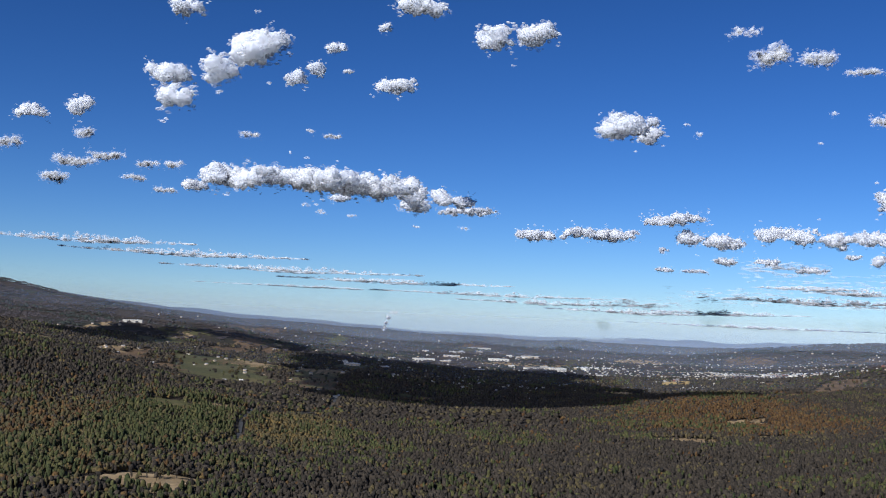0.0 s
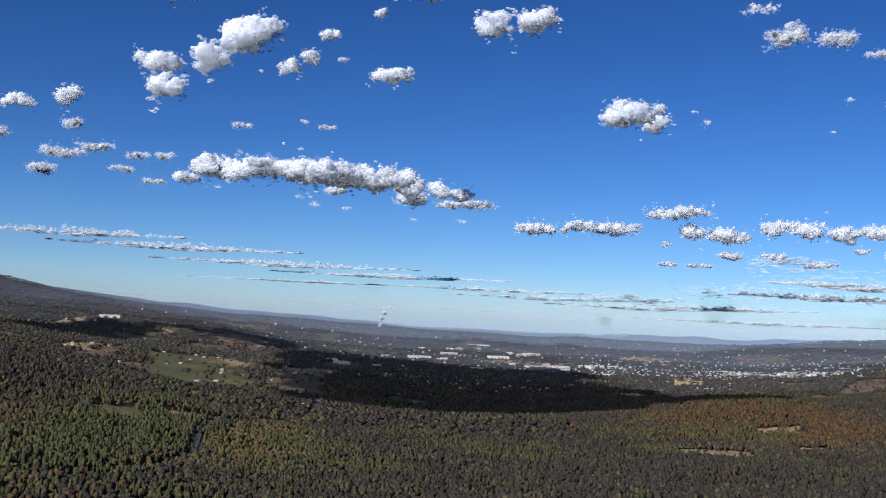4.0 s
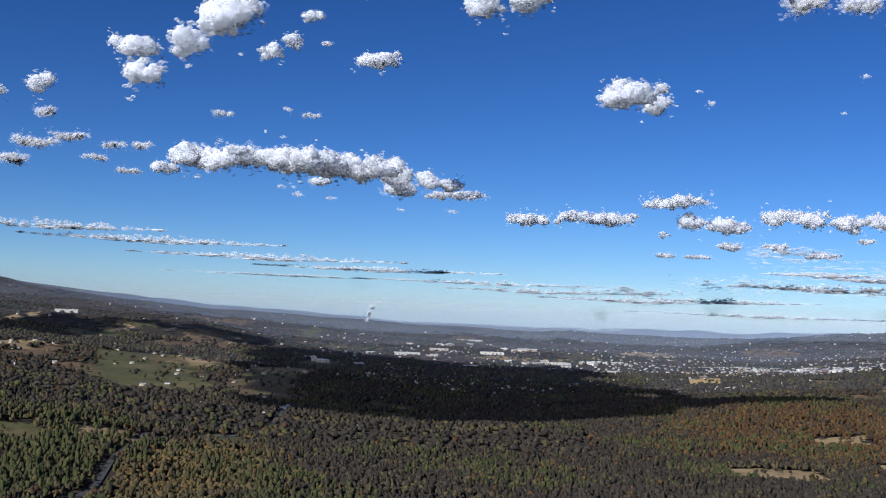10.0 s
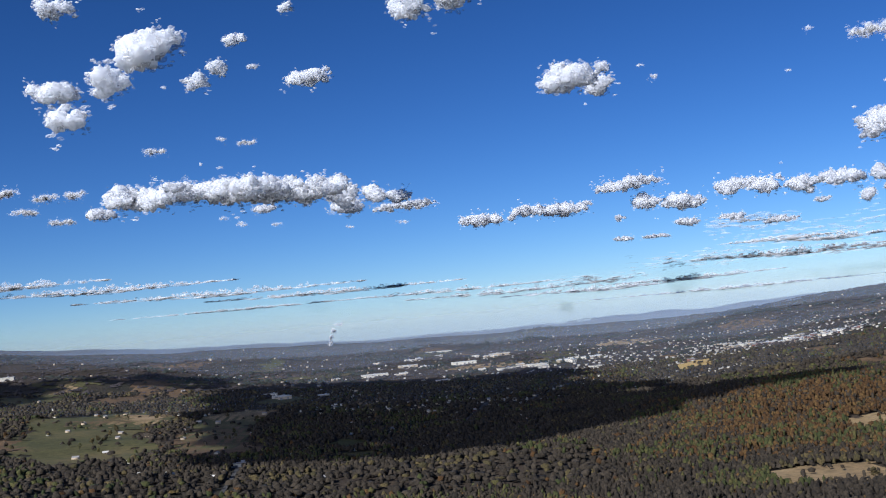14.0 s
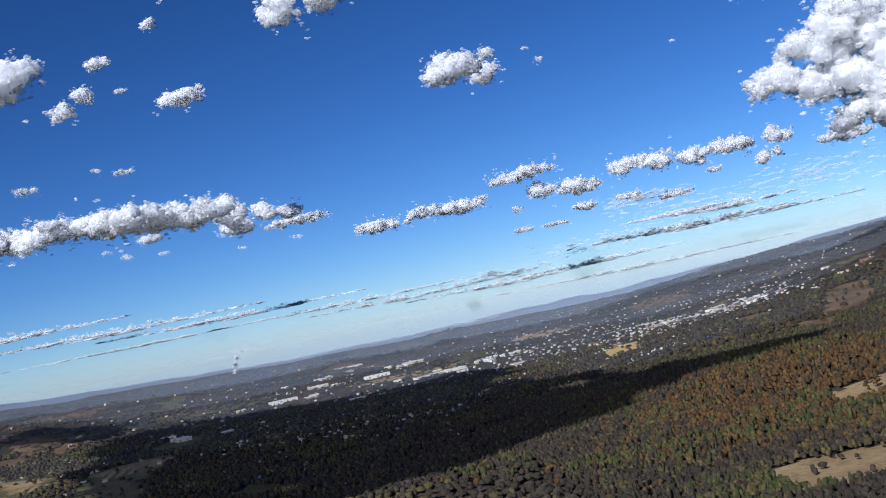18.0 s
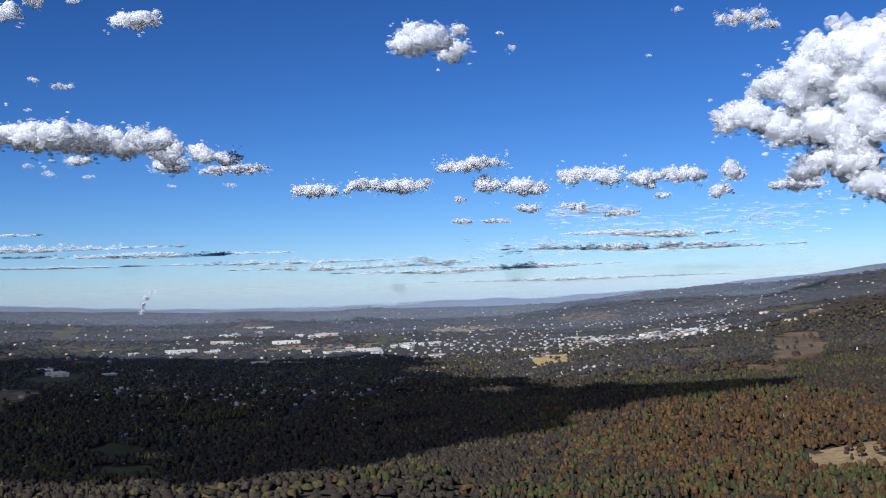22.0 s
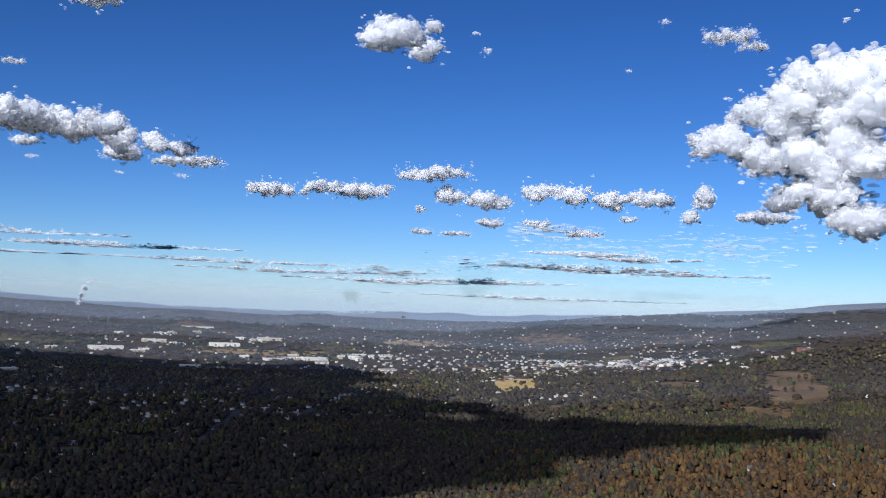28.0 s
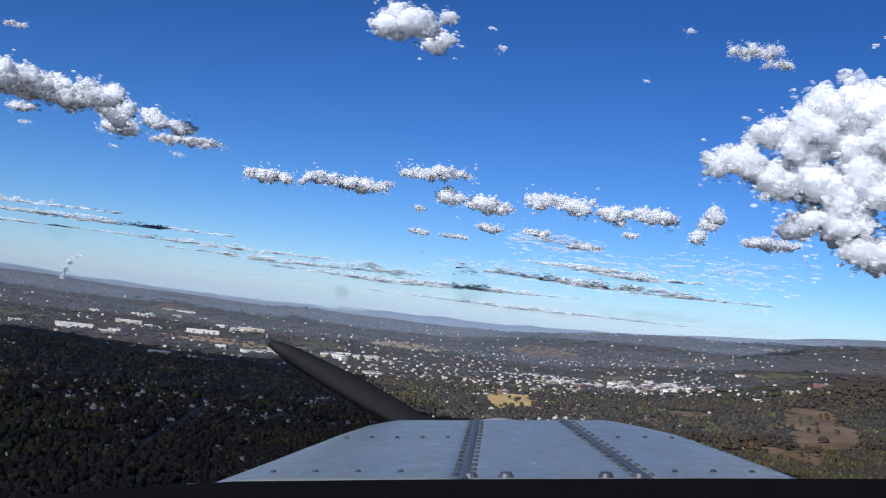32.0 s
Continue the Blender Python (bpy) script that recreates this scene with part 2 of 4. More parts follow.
def axis(lo, hi, a, b, fine, coarse):
    """Grid lines from lo to hi, fine between a and b and growing coarser outside."""
    s, v = [a], a
    while v < b:
        v += fine
        s.append(v)
    step = fine
    while v < hi:
        step = min(step * 1.12, coarse)
        v += step
        s.append(v)
    v, step = a, fine
    while v > lo:
        step = min(step * 1.12, coarse)
        v -= step
        s.insert(0, v)
    return np.array(s)


gx, gy = axis(-7000, 7500, -350, 750, 11.0, 220.0), axis(-3500, 9000, 450, 2300, 13.0, 220.0)
X, Y = np.meshgrid(gx, gy)
idx = np.arange(X.size).reshape(X.shape)
quads = np.stack([idx[:-1, :-1], idx[:-1, 1:], idx[1:, 1:], idx[1:, :-1]], -1).reshape(-1, 4)
ground = sheet("ground", np.stack([X, Y, land(X, Y)], -1).reshape(-1, 3), quads, GROUND)
tagged(ground, "brown and dull green wooded land under late autumn sun", "ground", kind="structure")


def inside(x, y, poly):
    """Whether points lie within a closed outline."""
    hit = np.zeros(np.shape(x), bool)
    for (x0, y0), (x1, y1) in zip(poly, poly[1:] + poly[:1]):
        if y0 != y1:
            hit ^= ((y0 > y) != (y1 > y)) & (x < (x1 - x0) * (y - y0) / (y1 - y0) + x0)
    return hit


FIELDS, ROADS = [], []


def field(name, poly, mat, label, step=9.0, lift=0.5):
    """A patch of open ground laid over the land, with an uneven outline."""
    FIELDS.append(poly)
    xs, ys = [p[0] for p in poly], [p[1] for p in poly]
    ax, ay = np.arange(min(xs) - step, max(xs) + 2 * step, step), np.arange(min(ys) - step, max(ys) + 2 * step, step)
    px, py = np.meshgrid(ax, ay)
    cx, cy = px[:-1, :-1] + step / 2, py[:-1, :-1] + step / 2
    ragged = 6.0 if step < 8 else 13.0
    keep = inside(cx + ragged * waves(cx, cy, 50.0, 11), cy + ragged * waves(cx, cy, 45.0, 12), poly)
    i = np.arange(px.size).reshape(px.shape)
    f = np.stack([i[:-1, :-1], i[:-1, 1:], i[1:, 1:], i[1:, :-1]], -1)[keep]
    used, f = np.unique(f, return_inverse=True)
    v = np.stack([px.ravel()[used], py.ravel()[used], land(px, py).ravel()[used] + lift], -1)
    ob = sheet(name, v, np.asarray(f).reshape(-1, 4), mat)
    return tagged(ob, label, "field", kind="structure")


field("pasture", [(-361, 1470), (-290, 1580), (-175, 1185), (-220, 1083), (-299, 1210)], PASTURE, "green rolling pasture on a low hill")
field("pasture", [(-190, 1464), (-140, 1590), (-110, 1183), (-165, 1150)], PASTURE, "dull green meadow beside the woods")
field("clearing", [(-180, 832), (-150, 850), (-150, 822), (-166, 806)], STRAW, "small straw-coloured clearing among pines", 4.0)
field("straw_field", [(-170, 470), (-141, 506), (-100, 512), (-110, 470)], STRAW, "pale straw field beside the woods", 5.0)
field("straw_field", [(262, 982), (274, 1018), (308, 1014), (300, 960)], STRAW, "mown straw field below the wooded hill", 5.0)
field("straw_field", [(168, 842), (182, 905), (232, 890), (222, 830)], STRAW, "bare tan field at the foot of the wooded hill", 5.0)
field("straw_field", [(262, 872), (266, 908), (292, 905), (288, 868)], STRAW, "small straw field among bare trees", 5.0)
field("bright_field", [(335, 1625), (365, 1760), (412, 1760), (378, 1625)], SUNNY, "bright yellow lot at the edge of the town", 6.0)
field("hillside", [(640, 1680), (660, 1640), (560, 1450), (505, 1400), (495, 1440), (560, 1560)], HEATH, "bare brown hillside with scattered trees")
field("hillside", [(440, 1400), (470, 1440), (490, 1400), (455, 1350)], HEATH, "small tan clearing on the slope", 6.0)


FAR_FIELDS = np.random.default_rng(15)
for n in range(64):
    d, a = FAR_FIELDS.uniform(1900, 4500), math.radians(FAR_FIELDS.uniform(-20, 38))
    cx, cy, rx, ry = 20 + d * math.sin(a), 100 + d * math.cos(a), FAR_FIELDS.uniform(25, 110), FAR_FIELDS.uniform(25, 110)
    turn = FAR_FIELDS.uniform(0, 6.28)
    edge = [(cx + rx * math.cos(k * 1.047 + turn) * FAR_FIELDS.uniform(0.7, 1.2), cy + ry * math.sin(k * 1.047 + turn) * FAR_FIELDS.uniform(0.7, 1.2)) for k in range(6)]
    field("meadow", edge, (PASTURE, STRAW, HEATH, PASTURE)[n % 4], ("far green meadow between woods", "far straw-coloured field between woods", "far brown field between woods", "far green meadow between woods")[n % 4], 14.0, 0.8)


LAWNS = np.random.default_rng(16)
for n in range(36):
    cx, cy = [(90, 1400), (430, 1830), (610, 1960), (-60, 1250), (480, 1500), (-200, 1000)][n % 6]
    cx, cy, size, turn = cx + LAWNS.normal(0, 110), cy + LAWNS.normal(0, 110), LAWNS.uniform(8, 22), LAWNS.uniform(0, 6.28)
    edge = [(cx + size * math.cos(k * 1.257 + turn) * LAWNS.uniform(0.6, 1.3), cy + size * math.sin(k * 1.257 + turn) * LAWNS.uniform(0.8, 1.6)) for k in range(5)]
    field("lawn", edge, (PASTURE, HEATH, PASTURE)[n % 3], ("green grass plot among the trees", "brown grass plot among the trees", "green grass plot among the trees")[n % 3], 4.0, 0.4)


PLOTS = np.random.default_rng(18)
for n in range(40):
    cx, cy, turn = PLOTS.uniform(-620, -120), PLOTS.uniform(1000, 2300), PLOTS.uniform(0, 6.28)
    rx, ry = PLOTS.uniform(14, 42), PLOTS.uniform(30, 100)
    edge = [(cx + rx * math.cos(k * 1.047 + turn) * PLOTS.uniform(0.6, 1.3), cy + ry * math.sin(k * 1.047 + turn) * PLOTS.uniform(0.6, 1.3)) for k in range(6)]
    field("meadow", edge, (PASTURE, HEATH, PASTURE, STRAW, HEATH)[n % 5], ("green meadow between dark woods", "brown field between dark woods", "green meadow between dark woods", "straw field between dark woods", "brown field between dark woods")[n % 5], 8.0, 0.5)


# ---- upright sheets that stand in for haze over the far valley ----
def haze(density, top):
    """Material of a stand-in haze sheet: see-through pale blue that fades out upwards."""
    m, n, l, p = material("haze_sheet", 1.0)
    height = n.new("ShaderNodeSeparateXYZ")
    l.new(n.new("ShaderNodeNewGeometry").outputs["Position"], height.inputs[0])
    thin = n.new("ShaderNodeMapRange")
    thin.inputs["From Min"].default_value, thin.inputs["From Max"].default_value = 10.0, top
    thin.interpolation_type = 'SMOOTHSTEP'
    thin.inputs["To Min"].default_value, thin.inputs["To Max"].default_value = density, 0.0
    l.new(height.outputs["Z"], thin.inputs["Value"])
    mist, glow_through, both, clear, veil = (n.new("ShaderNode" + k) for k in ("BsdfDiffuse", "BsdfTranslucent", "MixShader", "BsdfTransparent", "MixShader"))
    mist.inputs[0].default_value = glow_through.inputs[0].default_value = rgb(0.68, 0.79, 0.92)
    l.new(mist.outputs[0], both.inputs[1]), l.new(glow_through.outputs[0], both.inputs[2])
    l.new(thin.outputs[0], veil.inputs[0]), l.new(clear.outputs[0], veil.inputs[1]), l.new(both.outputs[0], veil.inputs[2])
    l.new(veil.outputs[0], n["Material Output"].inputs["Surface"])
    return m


# curved curtains added across the view, each paling the land behind it
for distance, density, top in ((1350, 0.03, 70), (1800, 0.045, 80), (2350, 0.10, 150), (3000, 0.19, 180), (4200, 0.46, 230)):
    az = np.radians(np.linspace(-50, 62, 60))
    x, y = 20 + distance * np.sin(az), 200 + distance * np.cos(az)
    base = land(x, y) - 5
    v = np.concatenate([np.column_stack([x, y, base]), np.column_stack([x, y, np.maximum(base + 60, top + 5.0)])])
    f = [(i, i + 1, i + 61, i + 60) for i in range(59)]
    tagged(sheet("haze_curtain", v, f, haze(density, top)), "upright see-through bluish sheet standing in for haze over the far valley", "haze", kind="stuff")


# ---- roads ----
def road(name, points, width, mat, label):
    """A strip that follows the land."""
    line = []
    for (x0, y0), (x1, y1) in zip(points, points[1:]):
        steps = max(2, int(math.hypot(x1 - x0, y1 - y0) / 6))
        line += [(x0 + (x1 - x0) * k / steps, y0 + (y1 - y0) * k / steps) for k in range(steps)]
    line = np.array(line + [points[-1]], float)
    d = np.gradient(line, axis=0)
    d = d / np.linalg.norm(d, axis=1)[:, None]
    side = np.stack([d[:, 1], -d[:, 0]], -1) * width / 2
    a, b = line - side, line + side
    v = np.concatenate([np.column_stack([a, land(*a.T) + 0.6]), np.column_stack([b, land(*b.T) + 0.6])])
    n = len(line)
    f = [(i, i + n, i + n + 1, i + 1) for i in range(n - 1)]
    ROADS.append(line)
    return tagged(sheet(name, v, f, mat), label, "road", kind="structure")


road("country_road", [(-146, 860), (-143, 833), (-139, 776), (-128, 705), (-127, 648), (-150, 560)], 2.8, ASPHALT, "narrow grey road winding down through the woods")
road("country_road", [(-143, 835), (-120, 880), (-95, 960), (-100, 1075), (-160, 1062), (-230, 1080), (-340, 1180)], 2.6, ASPHALT, "country lane passing scattered farmhouses")
road("town_road", [(60, 1300), (95, 1458), (131, 1429), (215, 1640), (300, 1700), (420, 1780), (600, 1950), (800, 2150)], 6.0, ASPHALT, "pale street running into the town")
STREETS = np.random.default_rng(18)
for n in range(26):
    cx, cy = [(90, 1400), (430, 1830), (610, 1960), (0, 1500), (200, 1560), (560, 2150)][n % 6]
    x0, y0 = cx + STREETS.normal(0, 90), cy + STREETS.normal(0, 90)
    a = radians([22, 112][n % 2] + STREETS.uniform(-14, 14))
    run = STREETS.uniform(60, 150)
    road("street", [(x0, y0), (x0 + run * 0.5 * math.cos(a), y0 + run * 0.5 * math.sin(a)), (x0 + run * math.cos(a + 0.12), y0 + run * math.sin(a + 0.12))], 3.2, ASPHALT, "grey street between houses")
road("highway", [(-260, 2050), (-30, 2090), (140, 2010), (330, 2130), (520, 2330), (900, 2600)], 9.0, ASPHALT, "wide pale highway past the warehouses")


# ---- woods ----
SOLID = bmesh.new()
bmesh.ops.create_icosphere(SOLID, subdivisions=1, radius=1.0)
SOLID_V, SOLID_F = np.array([v.co[:] for v in SOLID.verts]), np.array([[v.index for v in f.verts] for f in SOLID.faces])
SOLID.free()
# crowns stand open below, where no one looks
RING = [(math.cos(k * 1.571), math.sin(k * 1.571)) for k in range(4)]
DOME_V = np.array([(0, 0, 0.9)] + [(0.85 * c - 0.3 * q, 0.85 * q + 0.3 * c, 0.45) for c, q in RING] + [(c, q, -0.7) for c, q in RING])
DOME_F = np.array([(0, 1 + k, 1 + (k + 1) % 4) for k in range(4)] + [(1 + k, 5 + k, 5 + (k + 1) % 4) for k in range(4)] + [(1 + k, 5 + (k + 1) % 4, 1 + (k + 1) % 4) for k in range(4)])
CONE_V = np.array([(0, 0, 1.0)] + [(math.cos(k * 1.2566), math.sin(k * 1.2566), -0.4) for k in range(5)])
CONE_F = np.array([(0, 1 + k, 1 + (k + 1) % 5) for k in range(5)])


def crowns(px, py, height, width, shape_v, shape_f, seed, lift=0.62):
    """Vertices and triangles of many crowns, each an uneven lump over its stem."""
    r = np.random.default_rng(seed)
    n = len(px)
    c = np.stack([px, py, land(px, py) + height * (lift + r.uniform(-0.12, 0.12, n))], -1)
    size = np.stack([width * r.uniform(0.8, 1.25, n), width * r.uniform(0.8, 1.25, n), height * r.uniform(0.27, 0.40, n)], -1)
    turn = r.uniform(0, 6.28, n)
    co, si = np.cos(turn)[:, None], np.sin(turn)[:, None]
    q = np.stack([shape_v[None, :, 0] * co - shape_v[None, :, 1] * si, shape_v[None, :, 0] * si + shape_v[None, :, 1] * co, np.broadcast_to(shape_v[None, :, 2], (n, len(shape_v)))], -1)
    v = c[:, None, :] + q * size[:, None, :] * r.uniform(0.5, 1.55, (n, len(shape_v), 1))
    f = (np.arange(n)[:, None, None] * len(shape_v) + shape_f[None]).reshape(-1, 3)
    return v.reshape(-1, 3), f


def stems(px, py, height):
    """Vertices and quads of tapered trunks."""
    n = len(px)
    z = land(px, py)
    ring = np.array([(1, 0), (-0.5, 0.87), (-0.5, -0.87)])
    v = np.empty((n, 6, 3))
    for k in range(3):
        v[:, k, 0], v[:, k, 1], v[:, k, 2] = px + 0.22 * ring[k, 0], py + 0.22 * ring[k, 1], z - 0.3
        v[:, k + 3, 0], v[:, k + 3, 1], v[:, k + 3, 2] = px + 0.08 * ring[k, 0], py + 0.08 * ring[k, 1], z + 0.7 * height
    f = np.array([(0, 1, 4, 3), (1, 2, 5, 4), (2, 0, 3, 5)])
    return v.reshape(-1, 3), (np.arange(n)[:, None, None] * 6 + f[None]).reshape(-1, 4)


def scatter(n, near, far, seed):
    """Places on the land between two distances, in the sector that the flight looks into."""
    r = np.random.default_rng(seed)
    az = np.radians(r.uniform(-27, 42, n))
    d = np.sqrt(r.uniform(near ** 2, far ** 2, n))
    return 20 + d * np.sin(az), -200 + d * np.cos(az), r


def town(x, y):
    """How thickly the land is built up, 0 to 1."""
    t = np.exp(-((x - 600) / 170) ** 2 - ((y - 1960) / 120) ** 2)
    t = t + 0.75 * np.exp(-((x - 420) / 230) ** 2 - ((y - 1850) / 230) ** 2)
    t = t + 0.9 * np.exp(-((x - 60) / 180) ** 2 - ((y - 1400) / 260) ** 2)
    t = t + 0.16 * np.exp(-((x - 600) / 500) ** 2 - ((y - 2500) / 350) ** 2)
    t = t + 0.5 * np.exp(-((x + 40) / 130) ** 2 - ((y - 1480) / 100) ** 2)
    return np.clip(t, 0, 1)


def open_ground(x, y):
    hit = np.zeros(np.shape(x), bool)
    for poly in FIELDS:
        xs, ys = [p[0] for p in poly], [p[1] for p in poly]
        near = np.flatnonzero((x > min(xs)) & (x < max(xs)) & (y > min(ys)) & (y < max(ys)))
        if len(near):
            hit[near] |= inside(x[near], y[near], poly)
    for line in ROADS:
        for qx, qy in line:
            hit |= (np.abs(x - qx) < 4.0) & (np.abs(y - qy) < 4.0)
    return hit


WOODS = [("pine_wood", EVERGREEN, "dark green pine trees among bare woods", 0), ("oak_wood", AUTUMN, "rust and orange autumn trees on a hillside", 1),
         ("bare_wood", BARE, "leafless grey-brown trees covering the valley", 2), ("mixed_wood", OLIVE, "olive and yellowing trees in the woods", 3),
         ("golden_wood", GOLDEN, "golden brown young trees beside the road", 4)]


def patch(n, x0, y0, x1, y1, seed):
    """Places within a stretch of the plan."""
    r = np.random.default_rng(seed)
    return r.uniform(x0, x1, n), r.uniform(y0, y1, n), r


def dense(x, y):
    """The two stretches of thicker wood on the hill and in the valley."""
    return (x > 120) & (x < 580) & (y > 840) & (y < 1400) | (x > -160) & (x < 220) & (y > 1040) & (y < 1420)


def heap(x, y, cx, cy, sx, sy):
    return np.exp(-((x - cx) / sx) ** 2 - ((y - cy) / sy) ** 2)


for (px, py, r), shape, size, seed in ((scatter(118000, 560, 1130, 21), (DOME_V, DOME_F), 0.74, 21), (scatter(80000, 1130, 2050, 22), (DOME_V, DOME_F), 1.35, 22),
                                       (patch(58000, 120, 840, 580, 1400, 23), (DOME_V, DOME_F), 0.76, 23), (patch(24000, -160, 1040, 220, 1420, 25), (DOME_V, DOME_F), 0.95, 25)):
    if seed < 23:
        free = ~dense(px, py)
        px, py, r = px[free], py[free], np.random.default_rng(seed + 5)
    keep = (~open_ground(px, py) | (r.uniform(0, 1, len(px)) < 0.02)) & (r.uniform(0, 1, len(px)) > 0.5 * town(px, py) + 0.25 * (waves(px, py, 170.0, 33) > 0.55))
    px, py = px[keep], py[keep]
    u = r.uniform(0, 1, len(px)) + 0.45 * waves(px, py, 200.0, 31) + 0.3 * waves(px, py, 60.0, 32)
    pine = 1.5 * heap(px, py, -176, 740, 30, 140) + 0.35 * heap(px, py, -190, 640, 90, 200) + 0.9 * heap(px, py, 172, 862, 14, 30) + 0.012
    oak = 1.7 * heap(px, py, 285, 1040, 80, 105) + 0.5 * heap(px, py, 330, 930, 90, 80) + 0.3 * heap(px, py, -230, 620, 60, 130) + 0.05
    gold = 1.6 * heap(px, py, -98, 780, 30, 120) + 0.4 * heap(px, py, -210, 640, 70, 160) + 0.5 * heap(px, py, -190, 500, 80, 90)
    each = r.uniform(0, 1, len(px))
    kind = np.where(u < pine, np.where(each < 0.7, 0, 3), np.where(u < pine + gold, np.where(each < 0.7, 4, 3), np.where(u < pine + gold + oak, np.where(each < 0.8, 1, 2), np.where(u > 1.15, 3, 2))))
    for name, mat, label, k in WOODS:
        s = kind == k
        x, y = px[s], py[s]
        if not len(x):
            continue
        rk = np.random.default_rng(40 + k + seed)
        h = rk.uniform(2.8, 5.4, len(x)) * (1.2 if k == 0 else 0.7 if k == 4 else 1.0)
        w = (1.0 + 1.1 * rk.uniform(0, 1, len(x)) ** 1.5) * (0.85 if k == 0 else 1.0) * size
        v, f = crowns(x, y, h, w, *shape, 50 + k + seed)
        tagged(sheet(name, v, f, mat, smooth=False), label, "woods", kind="stuff")
        close = np.hypot(x, y) < 720
        if seed == 21 and close.any():
            v, f = stems(x[close], y[close], h[close])
            tagged(sheet("tree_trunks", v, f, BARE, smooth=False), "thin grey trunks standing in the woods", "woods", kind="stuff")

# woods farther off: one lump for a few trees, haze put in the colours
px, py, r = scatter(48000, 2050, 4900, 24)
keep = r.uniform(0, 1, len(px)) > 0.4 * town(px, py) + 0.7 * (waves(px, py, 330.0, 35) > 0.5)
px, py = px[keep], py[keep]
h, w = r.uniform(3, 7, len(px)), r.uniform(3, 9, len(px)) * (0.7 + 0.4 * (np.hypot(px, py) > 2800))
tone = waves(px, py, 260.0, 36) + 0.5 * waves(px, py, 90.0, 37) + r.uniform(-0.3, 0.3, len(px))
for s, mat, label in ((tone <= 0.35, HAZED_WOOD, "distant leafless woods with haze put into their greyed colour"), (tone > 0.35, HAZED_PINE, "distant dark green pine woods with haze greyed into their colour")):
    v, f = crowns(px[s], py[s], h[s] * (1.0 if mat is HAZED_WOOD else 1.3), w[s], CONE_V, CONE_F, 61, lift=0.3)
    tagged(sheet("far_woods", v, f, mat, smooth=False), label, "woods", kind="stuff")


# ---- far ridges ----
def ridge(name, heading0, heading1, distance, low, high, seed, label):
    """A long low forested ridge on the horizon, its haze painted as blue."""
    az = np.radians(np.linspace(heading0, heading1, 160))
    t = np.linspace(0, 1, 160)
    crest = high * np.sin(np.pi * t) ** 0.5 * (0.75 + 0.25 * waves(t * 1000, t * 0, 260.0, seed))
    rows = []
    for back, up in ((-260, 0.0), (-150, 0.45), (-70, 0.8), (0, 1.0), (120, 0.7), (300, 0.0)):
        d = distance + back
        x, y = 20 + d * np.sin(az), 300 + d * np.cos(az)
        rows.append(np.stack([x, y, land(x, y) + low + crest * up], -1))
    v = np.concatenate(rows)
    i = np.arange(len(v)).reshape(6, 160)
    f = np.stack([i[:-1, :-1], i[:-1, 1:], i[1:, 1:], i[1:, :-1]], -1).reshape(-1, 4)
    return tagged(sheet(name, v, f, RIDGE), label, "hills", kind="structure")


ridge("backdrop_ridge", 10, 34, 4250, -3, 26, 71, "long forested ridge on the horizon, coloured blue for haze")
ridge("backdrop_ridge", -18, -2, 4300, -3, 14, 72, "low hills on the horizon, coloured blue for haze")


# ---- single trees ----
def tree(height, width, leaves, label, seed):
    """A tree that stands alone: tapered trunk, limbs, and a crown of many uneven clumps."""
    r = np.random.default_rng(seed)
    ob = tagged(new("tree"), label, "tree", "single trees")
    bm = bmesh.new()
    bmesh.ops.create_cone(bm, segments=7, radius1=0.05 * height, radius2=0.018 * height, depth=height * 0.6 + 0.6, cap_ends=True, matrix=Matrix.Translation((0, 0, height * 0.3 - 0.3)))
    part("trunk", bm, BARK, ob)
    for k in range(4):
        bm = bmesh.new()
        turn = Matrix.Rotation(k * 1.6 + r.uniform(0, 0.6), 4, 'Z') @ Matrix.Rotation(radians(48), 4, 'Y')
        bmesh.ops.create_cone(bm, segments=5, radius1=0.02 * height, radius2=0.006 * height, depth=height * 0.4, cap_ends=True,
                              matrix=Matrix.Translation((0, 0, height * (0.36 + 0.05 * k))) @ turn @ Matrix.Translation((0, 0, height * 0.2)))
        part("limb", bm, BARK, ob)
    verts, faces = [], []
    for k in range(22):
        a, up = r.uniform(0, 6.28), r.uniform(0.38, 0.95)
        out = width * 0.5 * r.uniform(0.1, 1.0) * math.sin(math.pi * min(1.0, (up - 0.25) / 0.8)) ** 0.6
        size = width * r.uniform(0.10, 0.20)
        verts.append(SOLID_V * size * r.uniform(0.6, 1.35, (12, 1)) + np.array([out * math.cos(a), out * math.sin(a), height * up]))
        faces.append(SOLID_F + 12 * k)
    crown = sheet("crown", np.concatenate(verts), np.concatenate(faces), leaves, False)
    crown.parent = ob
    return ob


BARK = paint("grey_bark", (0.075, 0.060, 0.045), 0.95)
TREES = [tree(5.5, 4.4, OLIVE, "lone spreading tree with olive leaves on open ground", 1), tree(6.5, 4.0, AUTUMN, "lone tree with rust autumn leaves on open ground", 2),
         tree(5.0, 3.6, BARE, "lone leafless grey-brown tree on open ground", 3), tree(6.8, 3.0, EVERGREEN, "lone dark green pine on open ground", 4)]
r = np.random.default_rng(77)
spots = []
for cx, cy, sx, sy, count in ((-285, 1330, 70, 130, 22), (-160, 1330, 40, 130, 10), (570, 1530, 60, 110, 26), (310, 1020, 25, 30, 7), (235, 875, 25, 35, 7), (-140, 490, 30, 20, 6),
                              (-150, 840, 30, 20, 8), (465, 1400, 25, 30, 8), (390, 1640, 40, 20, 8)):
    spots += [(cx + r.uniform(-sx, sx), cy + r.uniform(-sy, sy)) for k in range(count)]
